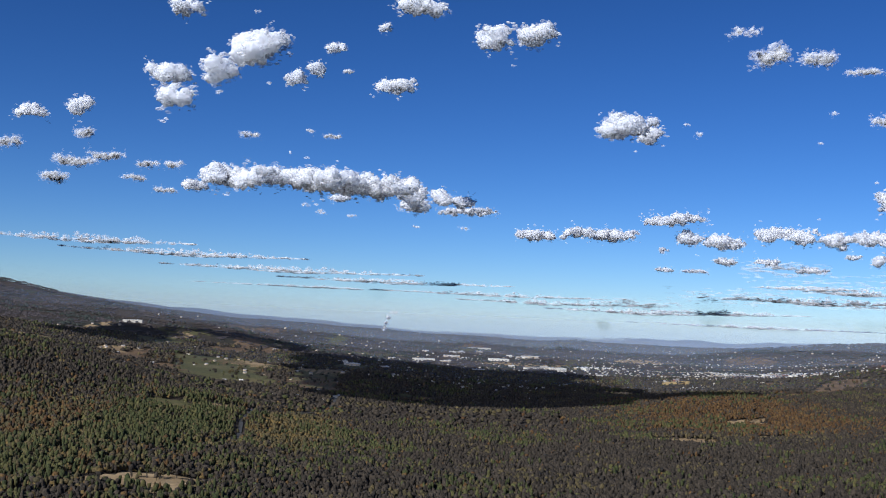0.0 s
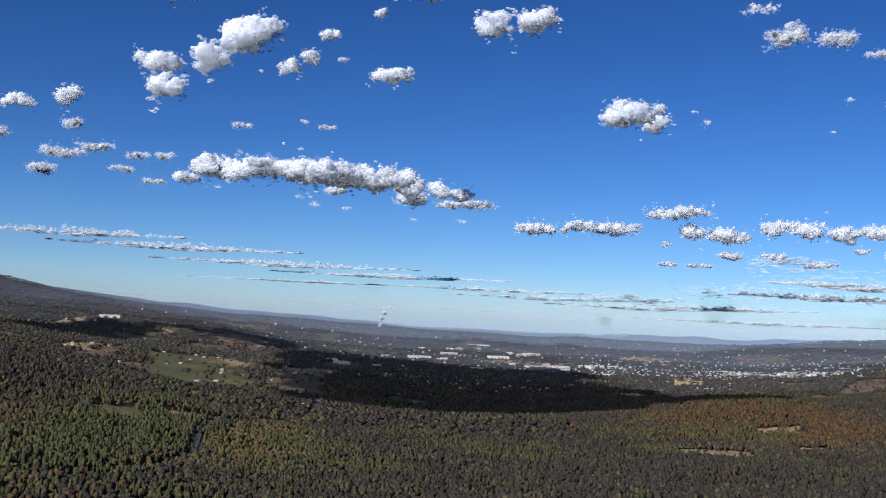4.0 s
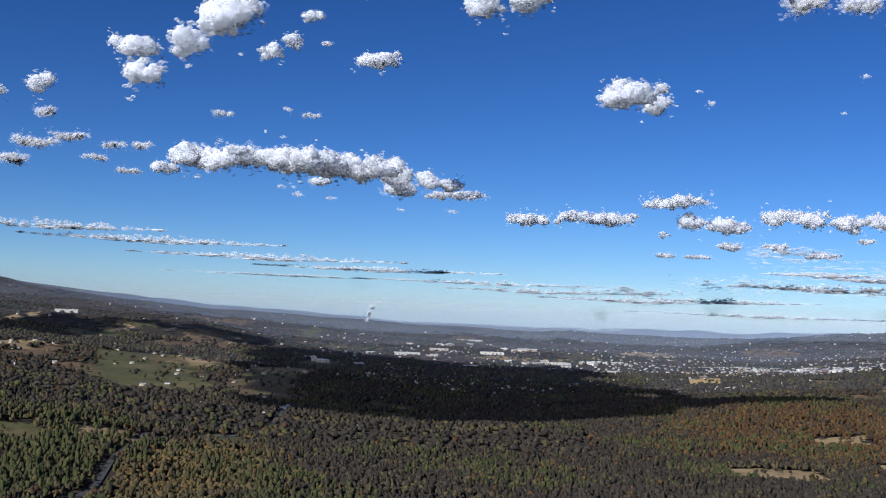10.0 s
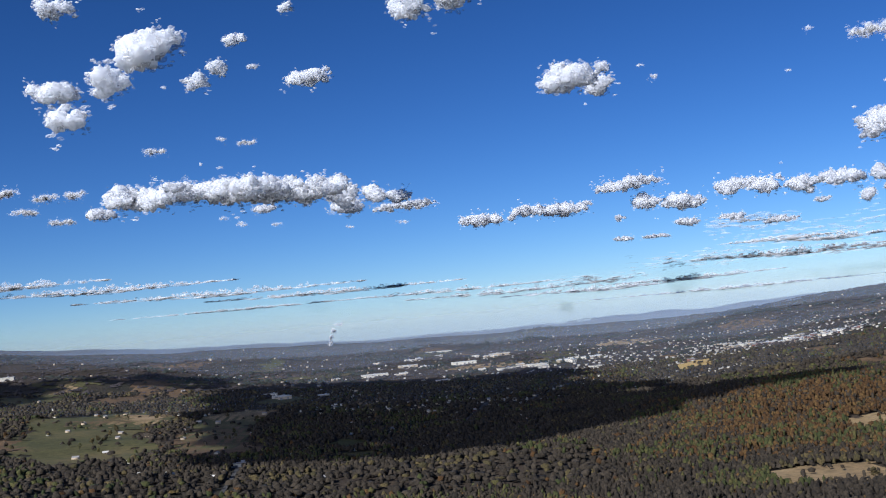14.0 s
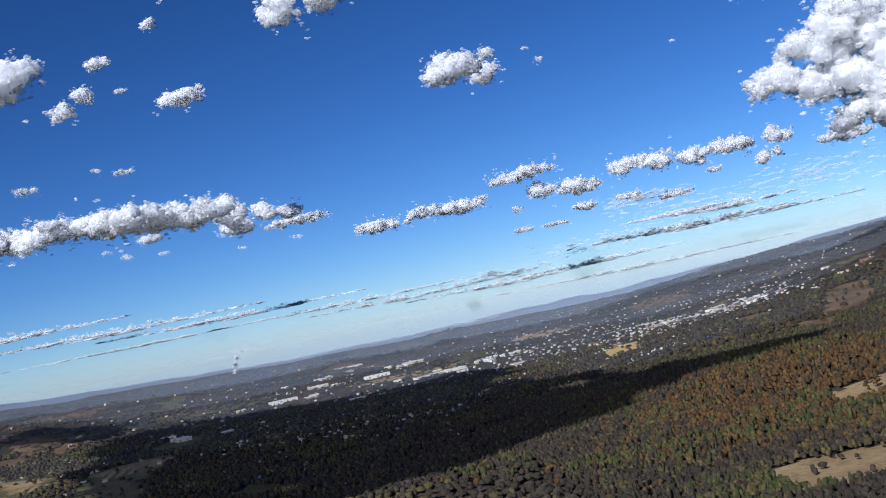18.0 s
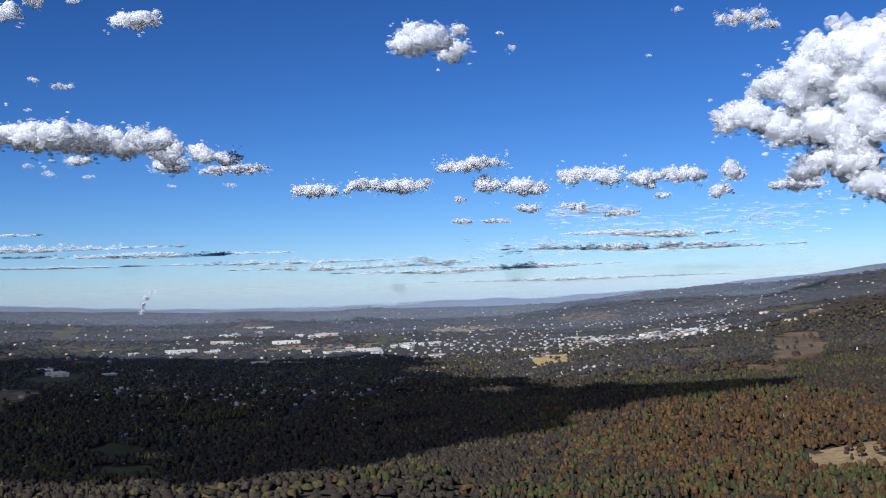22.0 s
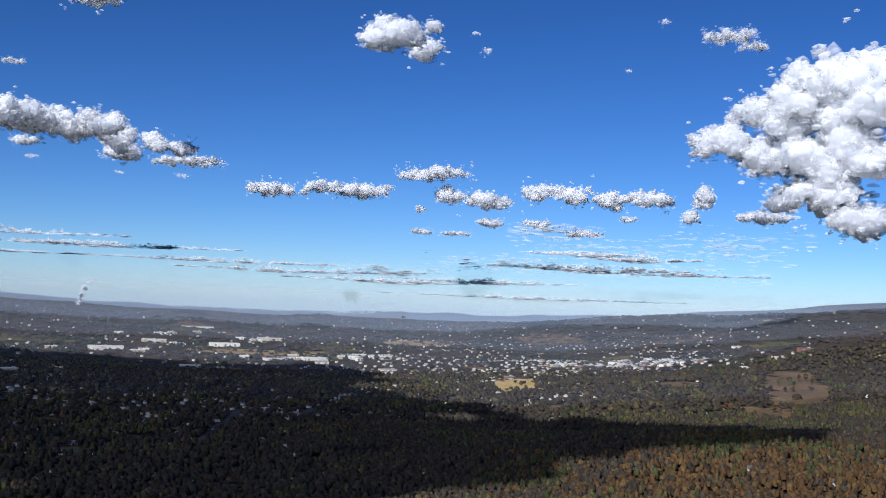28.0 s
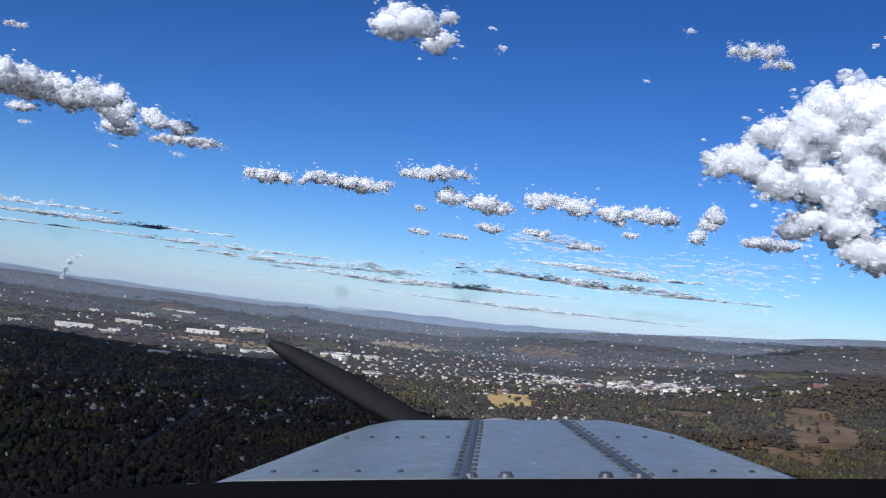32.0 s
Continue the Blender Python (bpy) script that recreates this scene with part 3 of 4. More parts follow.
for n, (x, y) in enumerate(spots):
    m = pose(x, y, float(land(x, y)), rz=float(r.uniform(0, 360)))
    if n < 4:
        TREES[n].matrix_basis = m
    else:
        copy_thing(TREES[int(r.choice([0, 0, 1, 2, 2, 3]))], m)


# ---- clouds ----
# centre x, y, z, width and height of each cloud
CLOUD_LONE = [
    (451, 2775, 600, 132, 82), (540, 2849, 600, 72, 62), (509, 2662, 600, 30, 32),
]
CLOUDS_HIGH = [
    (-662, 3660, 1000, 195, 163), (-876, 4028, 1000, 117, 137), (-1157, 4473, 951, 141, 164), (-1100, 4151, 1000, 173, 99),
    (-812, 3226, 1000, 112, 59), (-606, 4172, 1000, 90, 69), (-505, 3985, 1000, 69, 62), (-400, 3672, 1000, 67, 53),
    (-214, 4217, 1000, 170, 73), (-93, 3100, 1000, 150, 73), (141, 3499, 1000, 134, 109), (270, 3366, 1000, 130, 87),
    (-216, 3374, 1000, 49, 45), (-1698, 4317, 843, 131, 70), (-1514, 4376, 898, 113, 89), (-387, 4018, 1000, 48, 25),
]
CLOUDS_LEFT = [
    (-1504, 4400, 773, 78, 71), (-1536, 4404, 667, 182, 54), (-1608, 4388, 593, 117, 60), (-1420, 4439, 699, 156, 44),
    (-1768, 4309, 717, 104, 60), (-852, 4563, 830, 93, 33), (-501, 4611, 847, 83, 27), (-585, 4497, 850, 41, 32),
    (-1257, 4491, 675, 104, 38), (-1156, 4517, 681, 88, 44),
]
CLOUD_BANK = [
    (-857, 4188, 600, 221, 111), (-655, 4197, 600, 241, 96), (-482, 4121, 600, 192, 125), (-339, 4329, 600, 224, 117),
    (-175, 4218, 600, 152, 96), (-143, 4852, 595, 156, 95), (-1060, 4514, 600, 120, 61), (-22, 4623, 600, 96, 90),
    (74, 4642, 600, 111, 66), (102, 4856, 566, 272, 45), (-474, 4814, 600, 101, 42), (-743, 4123, 600, 194, 100),
    (-580, 4245, 600, 199, 93), (-412, 4214, 600, 196, 114), (-258, 4397, 600, 182, 110), (-670, 3945, 600, 82, 47),
    (-145, 4553, 600, 118, 123),
]
CLOUD_BITS = [
    (-447, 3858, 446, 43, 23), (-336, 3870, 440, 39, 18), (-502, 3849, 468, 34, 20), (-102, 3885, 412, 30, 16),
    (70, 3886, 413, 47, 18), (-986, 3752, 491, 86, 27), (-1088, 3720, 525, 86, 27),
]
CLOUD_ROW = [
    (374, 4420, 447, 175, 58), (553, 4401, 448, 149, 67), (703, 4379, 449, 192, 67), (931, 4330, 524, 256, 58),
    (988, 4324, 447, 103, 72), (1120, 4293, 438, 180, 72), (1304, 4237, 471, 150, 76), (1409, 4204, 471, 129, 85),
    (1532, 4163, 449, 150, 77), (1651, 4116, 451, 172, 81), (1131, 4295, 361, 94, 36), (1287, 4252, 356, 103, 40),
    (893, 4348, 398, 47, 36),
]
CLOUD_ROW_LOW = [
    (900, 4352, 317, 77, 27), (1017, 4326, 317, 107, 20), (1449, 4200, 330, 129, 31), (1589, 4146, 388, 65, 27),
    (1821, 4044, 457, 78, 59), (1796, 4060, 398, 52, 50), (1715, 4091, 450, 43, 36), (2002, 3962, 403, 195, 54),
]
CLOUD_TOWER = [
    (1362, 2757, 580, 130, 105), (1440, 2709, 585, 145, 165), (1483, 2687, 551, 152, 217), (1298, 2815, 521, 138, 87),
    (1390, 2760, 509, 207, 158), (1232, 2866, 451, 138, 87), (1350, 2801, 429, 207, 126), (1450, 2738, 407, 207, 178),
    (1409, 2776, 338, 207, 99), (1489, 2726, 298, 138, 99), (1176, 2893, 468, 28, 28), (1211, 2894, 337, 41, 47),
    (1184, 2912, 295, 36, 36),
]
CLOUD_WISPS = [
    (1046, 2505, 600, 106, 32), (1128, 2562, 600, 61, 21), (891, 2462, 600, 20, 19), (661, 2810, 600, 22, 21),
    (599, 2682, 600, 21, 10), (1001, 2860, 600, 16, 11), (596, 1982, 600, 71, 57), (680, 1973, 600, 71, 37),
    (799, 2050, 600, 70, 16), (499, 1814, 600, 60, 20),
]
STRATUS = [
    (-1394, 4166, 335, 462, 51), (-1023, 4274, 300, 535, 42), (-604, 4355, 254, 584, 37), (-192, 4394, 225, 535, 32),
    (225, 4393, 189, 535, 23), (-512, 4369, 188, 535, 14), (410, 4380, 165, 378, 28), (805, 4325, 144, 421, 32),
    (1137, 4250, 153, 338, 28), (1460, 4149, 211, 360, 44), (1606, 4093, 249, 234, 36), (1696, 4059, 199, 383, 18),
    (1271, 4212, 102, 592, 18), (1422, 4160, 261, 233, 28),
]

VEILS = [(1500, 4060, 265, 560, 90), (1150, 4230, 215, 420, 60), (1850, 3900, 300, 420, 110), (780, 4330, 175, 380, 40), (1650, 3960, 200, 520, 40), (1330, 4180, 330, 260, 50)]

SMALL = bmesh.new()
bmesh.ops.create_icosphere(SMALL, subdivisions=2, radius=1.0)
SMALL_V, SMALL_F = np.array([v.co[:] for v in SMALL.verts]), np.array([[v.index for v in f.verts] for f in SMALL.faces])
SMALL.free()


LUMP_V, LUMP_F = SOLID_V, SOLID_F


def vapour_mesh(name, pieces, mat, label):
    """One mesh out of many pieces of thin cloud, each: vertices, triangles and thickness."""
    count, faces = 0, []
    for v, f, t in pieces:
        faces.append(f + count)
        count += len(v)
    ob = sheet(name, np.concatenate([p[0] for p in pieces]), np.concatenate(faces), mat)
    much = np.concatenate([np.full(len(p[0]), p[2], np.float32) for p in pieces])
    ob.data.attributes.new("thickness", 'FLOAT', 'POINT').data.foreach_set("value", much)
    return tagged(ob, label, "cloud", "clouds", kind="stuff")


def cloud(name, specs, label, seed, mat, puffs=9, tufts=44, depth=0.45, ragged=0.5):
    """Heaped cloud: billows round each centre, every one a lumpy heart wrapped in small torn tufts that thin out towards its rim."""
    solid, torn, finest = [], [], 1e9
    for x, y, z, w, h in specs:
        seed += 1
        r = np.random.default_rng(seed)
        side = Vector((y, -x, 0)).normalized()
        side, ahead, centre = np.array(side), np.array((-side.y, side.x, 0.0)), np.array((x, y, z), float)
        long = max(1.0, w / max(h, 1.0))
        k = int(max(5, min(90, puffs * long ** 1.1)))
        lean = r.uniform(-0.4, 0.4)
        spine = [r.uniform(-0.45, 0.45) for q in range(4)]
        for i in range(k):
            a = (2 * (i + r.uniform(0, 1)) / k - 1) if i % 2 else r.uniform(-0.8, 0.8)
            arch = math.sqrt(max(0.06, 1 - a * a))
            b = float(np.interp(a, (-1, -0.35, 0.35, 1), spine)) + lean * a * 0.5 + r.uniform(-0.55, 0.65) * arch
            size = h * r.uniform(0.14, 0.30) * (0.45 + 0.55 * arch) * (1.0 if b < 0.35 else 0.8)
            c = centre + side * (a * 0.5 * (w - size)) + ahead * (r.uniform(-0.5, 0.5) * w * depth) + np.array((0, 0, np.clip(b, -1, 1) * 0.5 * (h - size)))
            shape = np.array([1.2, 1.2, 1.0]) * size
            off = np.array([1.0 + 0.5 * noise.fractal(Vector(q) * 1.7 + Vector((i * 3.1, seed, 0)), 0.8, 2.1, 4) for q in SMALL_V])
            (torn if mat is WISP else solid).append((SMALL_V * off[:, None] * shape * 0.82 + c, SMALL_F, 0.5))
            way = r.normal(0, 1, (tufts, 3))
            way /= np.linalg.norm(way, axis=1)[:, None]
            rough = np.array([noise.fractal(Vector(q) * 1.7 + Vector((i * 3.1, seed, 0)), 0.8, 2.1, 4) for q in way])
            out = 0.80 + ragged * rough + r.exponential(0.10, tufts)
            for q in range(tufts):
                grow = size * r.uniform(0.12, 0.32)
                stretch = np.array([r.uniform(0.8, 1.6), r.uniform(0.8, 1.6), r.uniform(0.6, 1.1)])
                lump = LUMP_V * r.uniform(0.6, 1.4, (12, 1)) * stretch * grow + c + way[q] * out[q] * shape
                if mat is not WISP and out[q] < 1.06:
                    solid.append((lump, LUMP_F, 1.0))
                if mat is WISP and q % 5 == 0 or out[q] > 1.05:
                    torn.append((lump + way[q] * grow * r.uniform(0.2, 0.9), LUMP_F, r.uniform(0.12, 0.36)))
        for i in range(k):      # shreds torn off round about
            grow = h * r.uniform(0.02, 0.05)
            c = centre + side * (r.uniform(-0.55, 0.55) * w) + ahead * (r.uniform(-0.3, 0.3) * w * depth) + np.array((0, 0, r.normal(0, 0.28) * h))
            for q in range(3):
                lump = LUMP_V * r.uniform(0.6, 1.4, (12, 1)) * np.array([1.8, 1.8, 0.7]) * grow * r.uniform(0.5, 1.2)
                torn.append((lump + c + r.normal(0, 1.5, 3) * grow, LUMP_F, r.uniform(0.2, 0.45)))
        finest = min(finest, max(h / 34.0, 1.3))
    if mat is WISP:
        return vapour_mesh(name, torn, WISP, label)
    ob = vapour_mesh(name, solid, mat, label)
    skin = ob.modifiers.new("skin", 'REMESH')
    skin.mode, skin.voxel_size, skin.use_smooth_shade = 'VOXEL', max(finest, 2.6 if len(specs) > 1 else 1.5), True
    soft = ob.modifiers.new("soft", 'SMOOTH')
    soft.factor, soft.iterations = 0.5, 5
    vapour_mesh("cloud_edge", torn, FRINGE, "thin torn vapour round the edge of a cumulus")
    return ob


def layer(spec, label, seed):
    """A long thin broken layer of cloud with a crumbled upper side."""
    x, y, z, w, h = spec
    r = np.random.default_rng(seed)
    side = Vector((y, -x, 0)).normalized()
    turn = np.array([side, (-side.y, side.x, 0), (0, 0, 1)])
    pieces = []
    for i in range(int(150 + w * 0.7)):
        a = float(np.clip(r.normal(0, 0.5), -1.1, 1.1))
        patchy = noise.fractal(Vector((a * w / 70.0, seed, 0)), 0.9, 2.0, 4)
        if patchy < -0.35:
            continue
        body = (1.2 - abs(a)) * (0.7 + 0.5 * patchy)
        up = r.uniform(-0.42, 0.42) * h * body
        c = np.array((x, y, z)) + np.array((a * w * 0.8, r.uniform(-0.015, 0.015) * w, up + 0.35 * h * (patchy - 0.2) * body)) @ turn
        length, thick = (r.uniform(3, 7), h * r.uniform(0.05, 0.11)) if up > 0.02 * h else (r.uniform(8, 26), h * r.uniform(0.04, 0.09))
        lump = (LUMP_V * r.uniform(0.6, 1.4, (12, 1)) * np.array([length, 0.4 * length, max(thick, 1.0)])) @ turn
        pieces.append((lump + c, LUMP_F, r.uniform(0.3, 0.75)))
    return vapour_mesh("stratus", pieces, LAYER, label)


def veil_cloud(spec, label, seed):
    """A broad pale field of thin scraps, through which the sky shows."""
    x, y, z, w, h = spec
    r = np.random.default_rng(seed)
    side = Vector((y, -x, 0)).normalized()
    turn = np.array([side, (-side.y, side.x, 0), (0, 0, 1)])
    pieces = []
    for i in range(380):
        a, b = float(np.clip(r.normal(0, 0.45), -1, 1)), float(np.clip(r.normal(0, 0.42), -1, 1))
        if noise.fractal(Vector((a * w / 150.0, b * h / 22.0, seed)), 0.9, 2.0, 4) < -0.1:
            continue
        c = np.array((x, y, z)) + np.array((a * w * 0.6, r.uniform(-0.015, 0.015) * w, b * h * 0.6)) @ turn
        length = r.uniform(6, 26)
        lump = (LUMP_V * r.uniform(0.6, 1.4, (12, 1)) * np.array([length, 0.4 * length, r.uniform(1.0, 3.0)])) @ turn
        pieces.append((lump + c, LUMP_F, r.uniform(0.15, 0.45)))
    return vapour_mesh("stratus", pieces, LAYER, label)


def shading_cloud(outline, label, seed):
    """Broad cloud overhead, between the valley and the sun, that covers the outline on the ground."""
    r = np.random.default_rng(seed)
    xs, ys = [p[0] for p in outline], [p[1] for p in outline]
    gx, gy = np.meshgrid(np.arange(min(xs), max(xs), 27.0), np.arange(min(ys), max(ys), 27.0))
    gx, gy = gx + r.uniform(-9, 9, gx.shape), gy + r.uniform(-9, 9, gy.shape)
    keep = inside(gx, gy, outline) & (r.uniform(0, 1, gx.shape) > 0.1)
    pieces = []
    for cx, cy in zip(gx[keep], gy[keep]):
        high = 620.0 + r.uniform(-12, 12)
        spot = np.array((cx, cy, 0.0)) + np.array(TO_SUN) * ((high - float(land(cx, cy))) / TO_SUN.z)
        spot[2] = high
        pieces.append((SMALL_V * r.uniform(0.75, 1.25, (len(SMALL_V), 1)) * np.array([24, 24, 12]) * r.uniform(0.7, 1.2) + spot, SMALL_F, 1.0))
    ob = vapour_mesh("cumulus", pieces, OVERHEAD, label)
    skin = ob.modifiers.new("skin", 'REMESH')
    skin.mode, skin.voxel_size, skin.use_smooth_shade = 'VOXEL', 7.0, True
    return ob


seed = 100
for specs, label, mat in ((CLOUD_LONE, "small bright white cumulus alone in blue sky", CLOUD), (CLOUDS_HIGH, "small ragged white cumulus high in blue sky", CLOUD),
                          (CLOUDS_LEFT, "thin white scrap of cloud in blue sky", WISP), (CLOUD_BANK, "long bank of billowing white cumulus", CLOUD),
                          (CLOUD_BITS, "tiny white scrap of cloud below the bank", WISP), (CLOUD_ROW, "row of flat-based white cumulus above the horizon", CLOUD),
                          (CLOUD_ROW_LOW, "small pale cloud low over the horizon", CLOUD), (CLOUD_TOWER, "large heaped white cumulus with grey base", CLOUD),
                          (CLOUD_WISPS, "wispy torn scrap of white cloud", WISP)):
    if specs in (CLOUD_LONE, CLOUD_TOWER, CLOUD_BANK):
        seed += 20
        cloud("cumulus", specs, label, seed, mat, 16 if specs is CLOUD_TOWER else 12, 56)
        continue
    for spec in specs:
        seed += 1
        cloud("cumulus", [spec], label, seed, mat, *((12, 44) if spec[3] > 60 else (6, 22)), ragged=0.55 if mat is CLOUD else 0.8)
for spec in STRATUS:
    seed += 1
    layer(spec, "long thin grey layer of cloud near the horizon", seed)
for spec in VEILS:
    seed += 1
    veil_cloud(spec, "broad pale field of thin torn cloud near the horizon", seed)
cloud("steam_plume", [(-222, 4300, 28, 13, 34), (-217, 4300, 54, 18, 32), (-206, 4300, 78, 27, 26), (-188, 4300, 96, 40, 18)], "white steam plume rising far off near the horizon", 555, WISP, 7, 24)

# clouds behind and above the flight, which shade parts of the valley
SHADED = [[(-130, 1090), (-125, 1200), (-190, 1450), (-240, 1850), (-70, 2000), (110, 1950), (240, 2010), (265, 1830), (230, 1620), (270, 1530), (300, 1400), (365, 1385), (390, 1240), (330, 1150), (225, 1165), (155, 1140), (30, 1070)],
          [(-600, 1650), (-560, 1900), (-450, 1900), (-440, 1650)], [(-420, 1900), (-470, 2430), (-250, 2300), (-237, 1854)]]
for outline in SHADED:
    seed += 1
    shading_cloud(outline, "broad white cumulus overhead that shades the valley", seed)


# ---- houses ----
def house(w, d, h, roof_h, wall, roof, label, chimney=True):
    """A small gabled house: walls, roof with eaves, door and chimney."""
    ob = tagged(new("house"), label, "house", "houses in the valley")
    bm = bmesh.new()
    v = [bm.verts.new(c) for c in ((-w / 2, -d / 2, -1.5), (w / 2, -d / 2, -1.5), (w / 2, d / 2, -1.5), (-w / 2, d / 2, -1.5),
                                   (-w / 2, -d / 2, h), (w / 2, -d / 2, h), (w / 2, d / 2, h), (-w / 2, d / 2, h), (-w / 2, 0, h + roof_h), (w / 2, 0, h + roof_h))]
    for f in ((0, 1, 5, 4), (1, 2, 6, 9, 5), (2, 3, 7, 6), (3, 0, 4, 8, 7)):
        bm.faces.new([v[i] for i in f])
    walls = part("wall", bm, wall, ob)
    bm = bmesh.new()
    e, t = 0.35, 0.18
    drop = e * roof_h / (d / 2)
    for s in (-1, 1):
        lower = [(-w / 2 - e, s * (d / 2 + e), h - drop), (w / 2 + e, s * (d / 2 + e), h - drop), (w / 2 + e, 0, h + roof_h), (-w / 2 - e, 0, h + roof_h)]
        a = [bm.verts.new(c) for c in lower]
        b = [bm.verts.new((c[0], c[1], c[2] + t)) for c in lower]
        bm.faces.new(b), bm.faces.new(a[::-1])
        for i in range(4):
            bm.faces.new((a[i], a[(i + 1) % 4], b[(i + 1) % 4], b[i]))
    top = part("roof", bm, roof, ob)
    bm = bmesh.new()
    box(bm, -0.45, -d / 2 - 0.05, 0, 0.45, -d / 2 + 0.02, min(2.0, h * 0.85))
    part("door", bm, DOOR, walls)
    for s in (-1, 1):
        bm = bmesh.new()
        box(bm, s * w * 0.3 - 0.5, -d / 2 - 0.04, 0.8, s * w * 0.3 + 0.5, -d / 2 + 0.02, min(1.9, h * 0.8))
        part("window", bm, DARK_ROOF, walls)
    if chimney:
        bm = bmesh.new()
        box(bm, w * 0.28, -0.3, h, w * 0.28 + 0.6, 0.3, h + roof_h + 0.7)
        part("chimney", bm, BRICK_WALL, top, "red brick chimney")
    return ob


def hall(w, d, h, wall, roof, label):
    """A long low flat-roofed building: walls with a parapet, roof deck, roof units and loading doors."""
    ob = tagged(new("warehouse"), label, "warehouse")
    bm = bmesh.new()
    box(bm, -w / 2, -d / 2, -3, w / 2, d / 2, h)
    walls = part("wall", bm, wall, ob)
    bm = bmesh.new()
    box(bm, -w / 2 - 0.2, -d / 2 - 0.2, h + 0.02, w / 2 + 0.2, d / 2 + 0.2, h + 0.5)
    top = part("roof", bm, roof, ob)
    for k in range(max(2, int(w / 12))):
        bm = bmesh.new()
        x = -w / 2 + (k + 0.5) * w / max(2, int(w / 12))
        box(bm, x - 1.5, -d / 2 - 0.12, 0, x + 1.5, -d / 2 + 0.05, h * 0.7)
        part("loading_door", bm, PALE_ROOF, walls)
        if k % 2:
            bm = bmesh.new()
            box(bm, x - 1.2, -1.0, h + 0.5, x + 1.2, 1.0, h + 1.6)
            part("roof_unit", bm, GREY_WALL, top, "grey roof unit")
    return ob


def place(ob, x, y, turn):
    ob.matrix_basis = pose(x, y, float(land(x, y)), rz=turn)
    return ob


KINDS = [house(3.6, 2.7, 1.5, 0.9, WHITE_WALL, DARK_ROOF, "small white-sided house with dark gabled roof among trees"),
         house(4.2, 2.9, 1.4, 0.8, WHITE_WALL, PALE_ROOF, "white bungalow with pale grey roof among trees"),
         house(3.5, 2.8, 1.7, 1.0, BRICK_WALL, PALE_ROOF, "red brick house with grey roof among trees"),
         house(3.9, 2.9, 1.5, 0.9, TAN_WALL, DARK_ROOF, "tan-sided house with dark shingle roof among trees"),
         house(3.2, 2.7, 1.9, 0.9, GREY_WALL, PALE_ROOF, "grey two-storey house with pale roof among trees"),
         house(3.9, 2.7, 1.4, 0.8, TAN_WALL, SHEET_ROOF, "tan house with white metal roof among trees", False)]
LONELY = [(-66, 1174, 0), (-344, 1187, 0), (-294, 1177, 3), (-144, 837, 0), (-69, 952, 3), (-126, 1148, 1), (-204, 1608, 0), (-162, 1060, 1), (-300, 1330, 0), (-150, 905, 4), (-40, 1010, 1), (-220, 1210, 5), (515, 1390, 1)]
r = np.random.default_rng(81)
sites = [(x, y, k) for x, y, k in LONELY]
taken = np.array([(x, y) for x, y, k in sites], float)
for line in ROADS[:-1]:
    for qx, qy in line[::2]:
        sites.append((float(qx + r.choice([-6.5, 6.5]) + r.uniform(-1, 1)), float(qy + r.uniform(-6, 6)), int(r.choice([0, 1, 2, 3, 4, 5]))))
sites = [s for n, s in enumerate(sites) if n < len(LONELY) or s[1] > 1180]
taken = np.array([(x, y) for x, y, k in sites], float)
qx, qy = r.uniform(-330, 1250, 60000), r.uniform(1080, 2900, 60000)
good = (r.uniform(0, 1, 60000) < town(qx, qy) + 0.02) & ~open_ground(qx, qy)
for x, y in zip(qx[good], qy[good]):
    if len(sites) >= 2300:
        break
    if np.min(np.hypot(taken[:, 0] - x, taken[:, 1] - y)) > 6.0:
        sites.append((float(x), float(y), int(r.choice([0, 1, 2, 2, 3, 3, 4, 5]))))
        taken = np.vstack([taken, (x, y)])
order = sorted(range(len(sites)), key=lambda i: math.hypot(sites[i][0] - 60, sites[i][1] - 800))
singles, rest = order[:330], order[330:]
first = set()
for i in singles:
    x, y, k = sites[i]
    turn = float(r.choice([0, 90, 25, 115, -20])) + float(r.uniform(-8, 8))
    if k not in first:
        first.add(k)
        place(KINDS[k], x, y, turn)
    else:
        copy_thing(KINDS[k], pose(x, y, float(land(x, y)), rz=turn))


def joined_houses(name, which, wall, roof, size, label):
    """Houses too far off to be told apart closely, walls and roofs as two joined meshes."""
    rr = np.random.default_rng(91)
    base = np.array([(-1, -1, -0.6), (1, -1, -0.6), (1, 1, -0.6), (-1, 1, -0.6), (-1, -1, 1), (1, -1, 1), (1, 1, 1), (-1, 1, 1), (-1, 0, 1.6), (1, 0, 1.6)])
    wq, rq = np.array([(0, 1, 5, 4), (1, 2, 6, 5), (2, 3, 7, 6), (3, 0, 4, 7)]), np.array([(4, 5, 9, 8), (6, 7, 8, 9)])
    wv, wf, rf = [], [], []
    for n, (x, y) in enumerate(which):
        a = rr.choice([0.0, 1.57, 0.4]) + rr.uniform(-0.15, 0.15)
        s = np.array([rr.uniform(2.0, 3.0), rr.uniform(1.7, 2.3), rr.uniform(1.7, 2.3)]) * size
        q = base * s
        c, sn = math.cos(a), math.sin(a)
        wv.append(np.column_stack([x + q[:, 0] * c - q[:, 1] * sn, y + q[:, 0] * sn + q[:, 1] * c, float(land(x, y)) + q[:, 2]]))
        wf.append(wq + 10 * n), rf.append(rq + 10 * n)
    tagged(sheet(name, np.concatenate(wv), np.concatenate(wf), wall, False), label, "houses", kind="stuff")
    tagged(sheet("distant_roofs", np.concatenate(wv) + np.array([0, 0, 0.05]), np.concatenate(rf), roof, False), "roofs of the distant houses", "houses", kind="stuff")


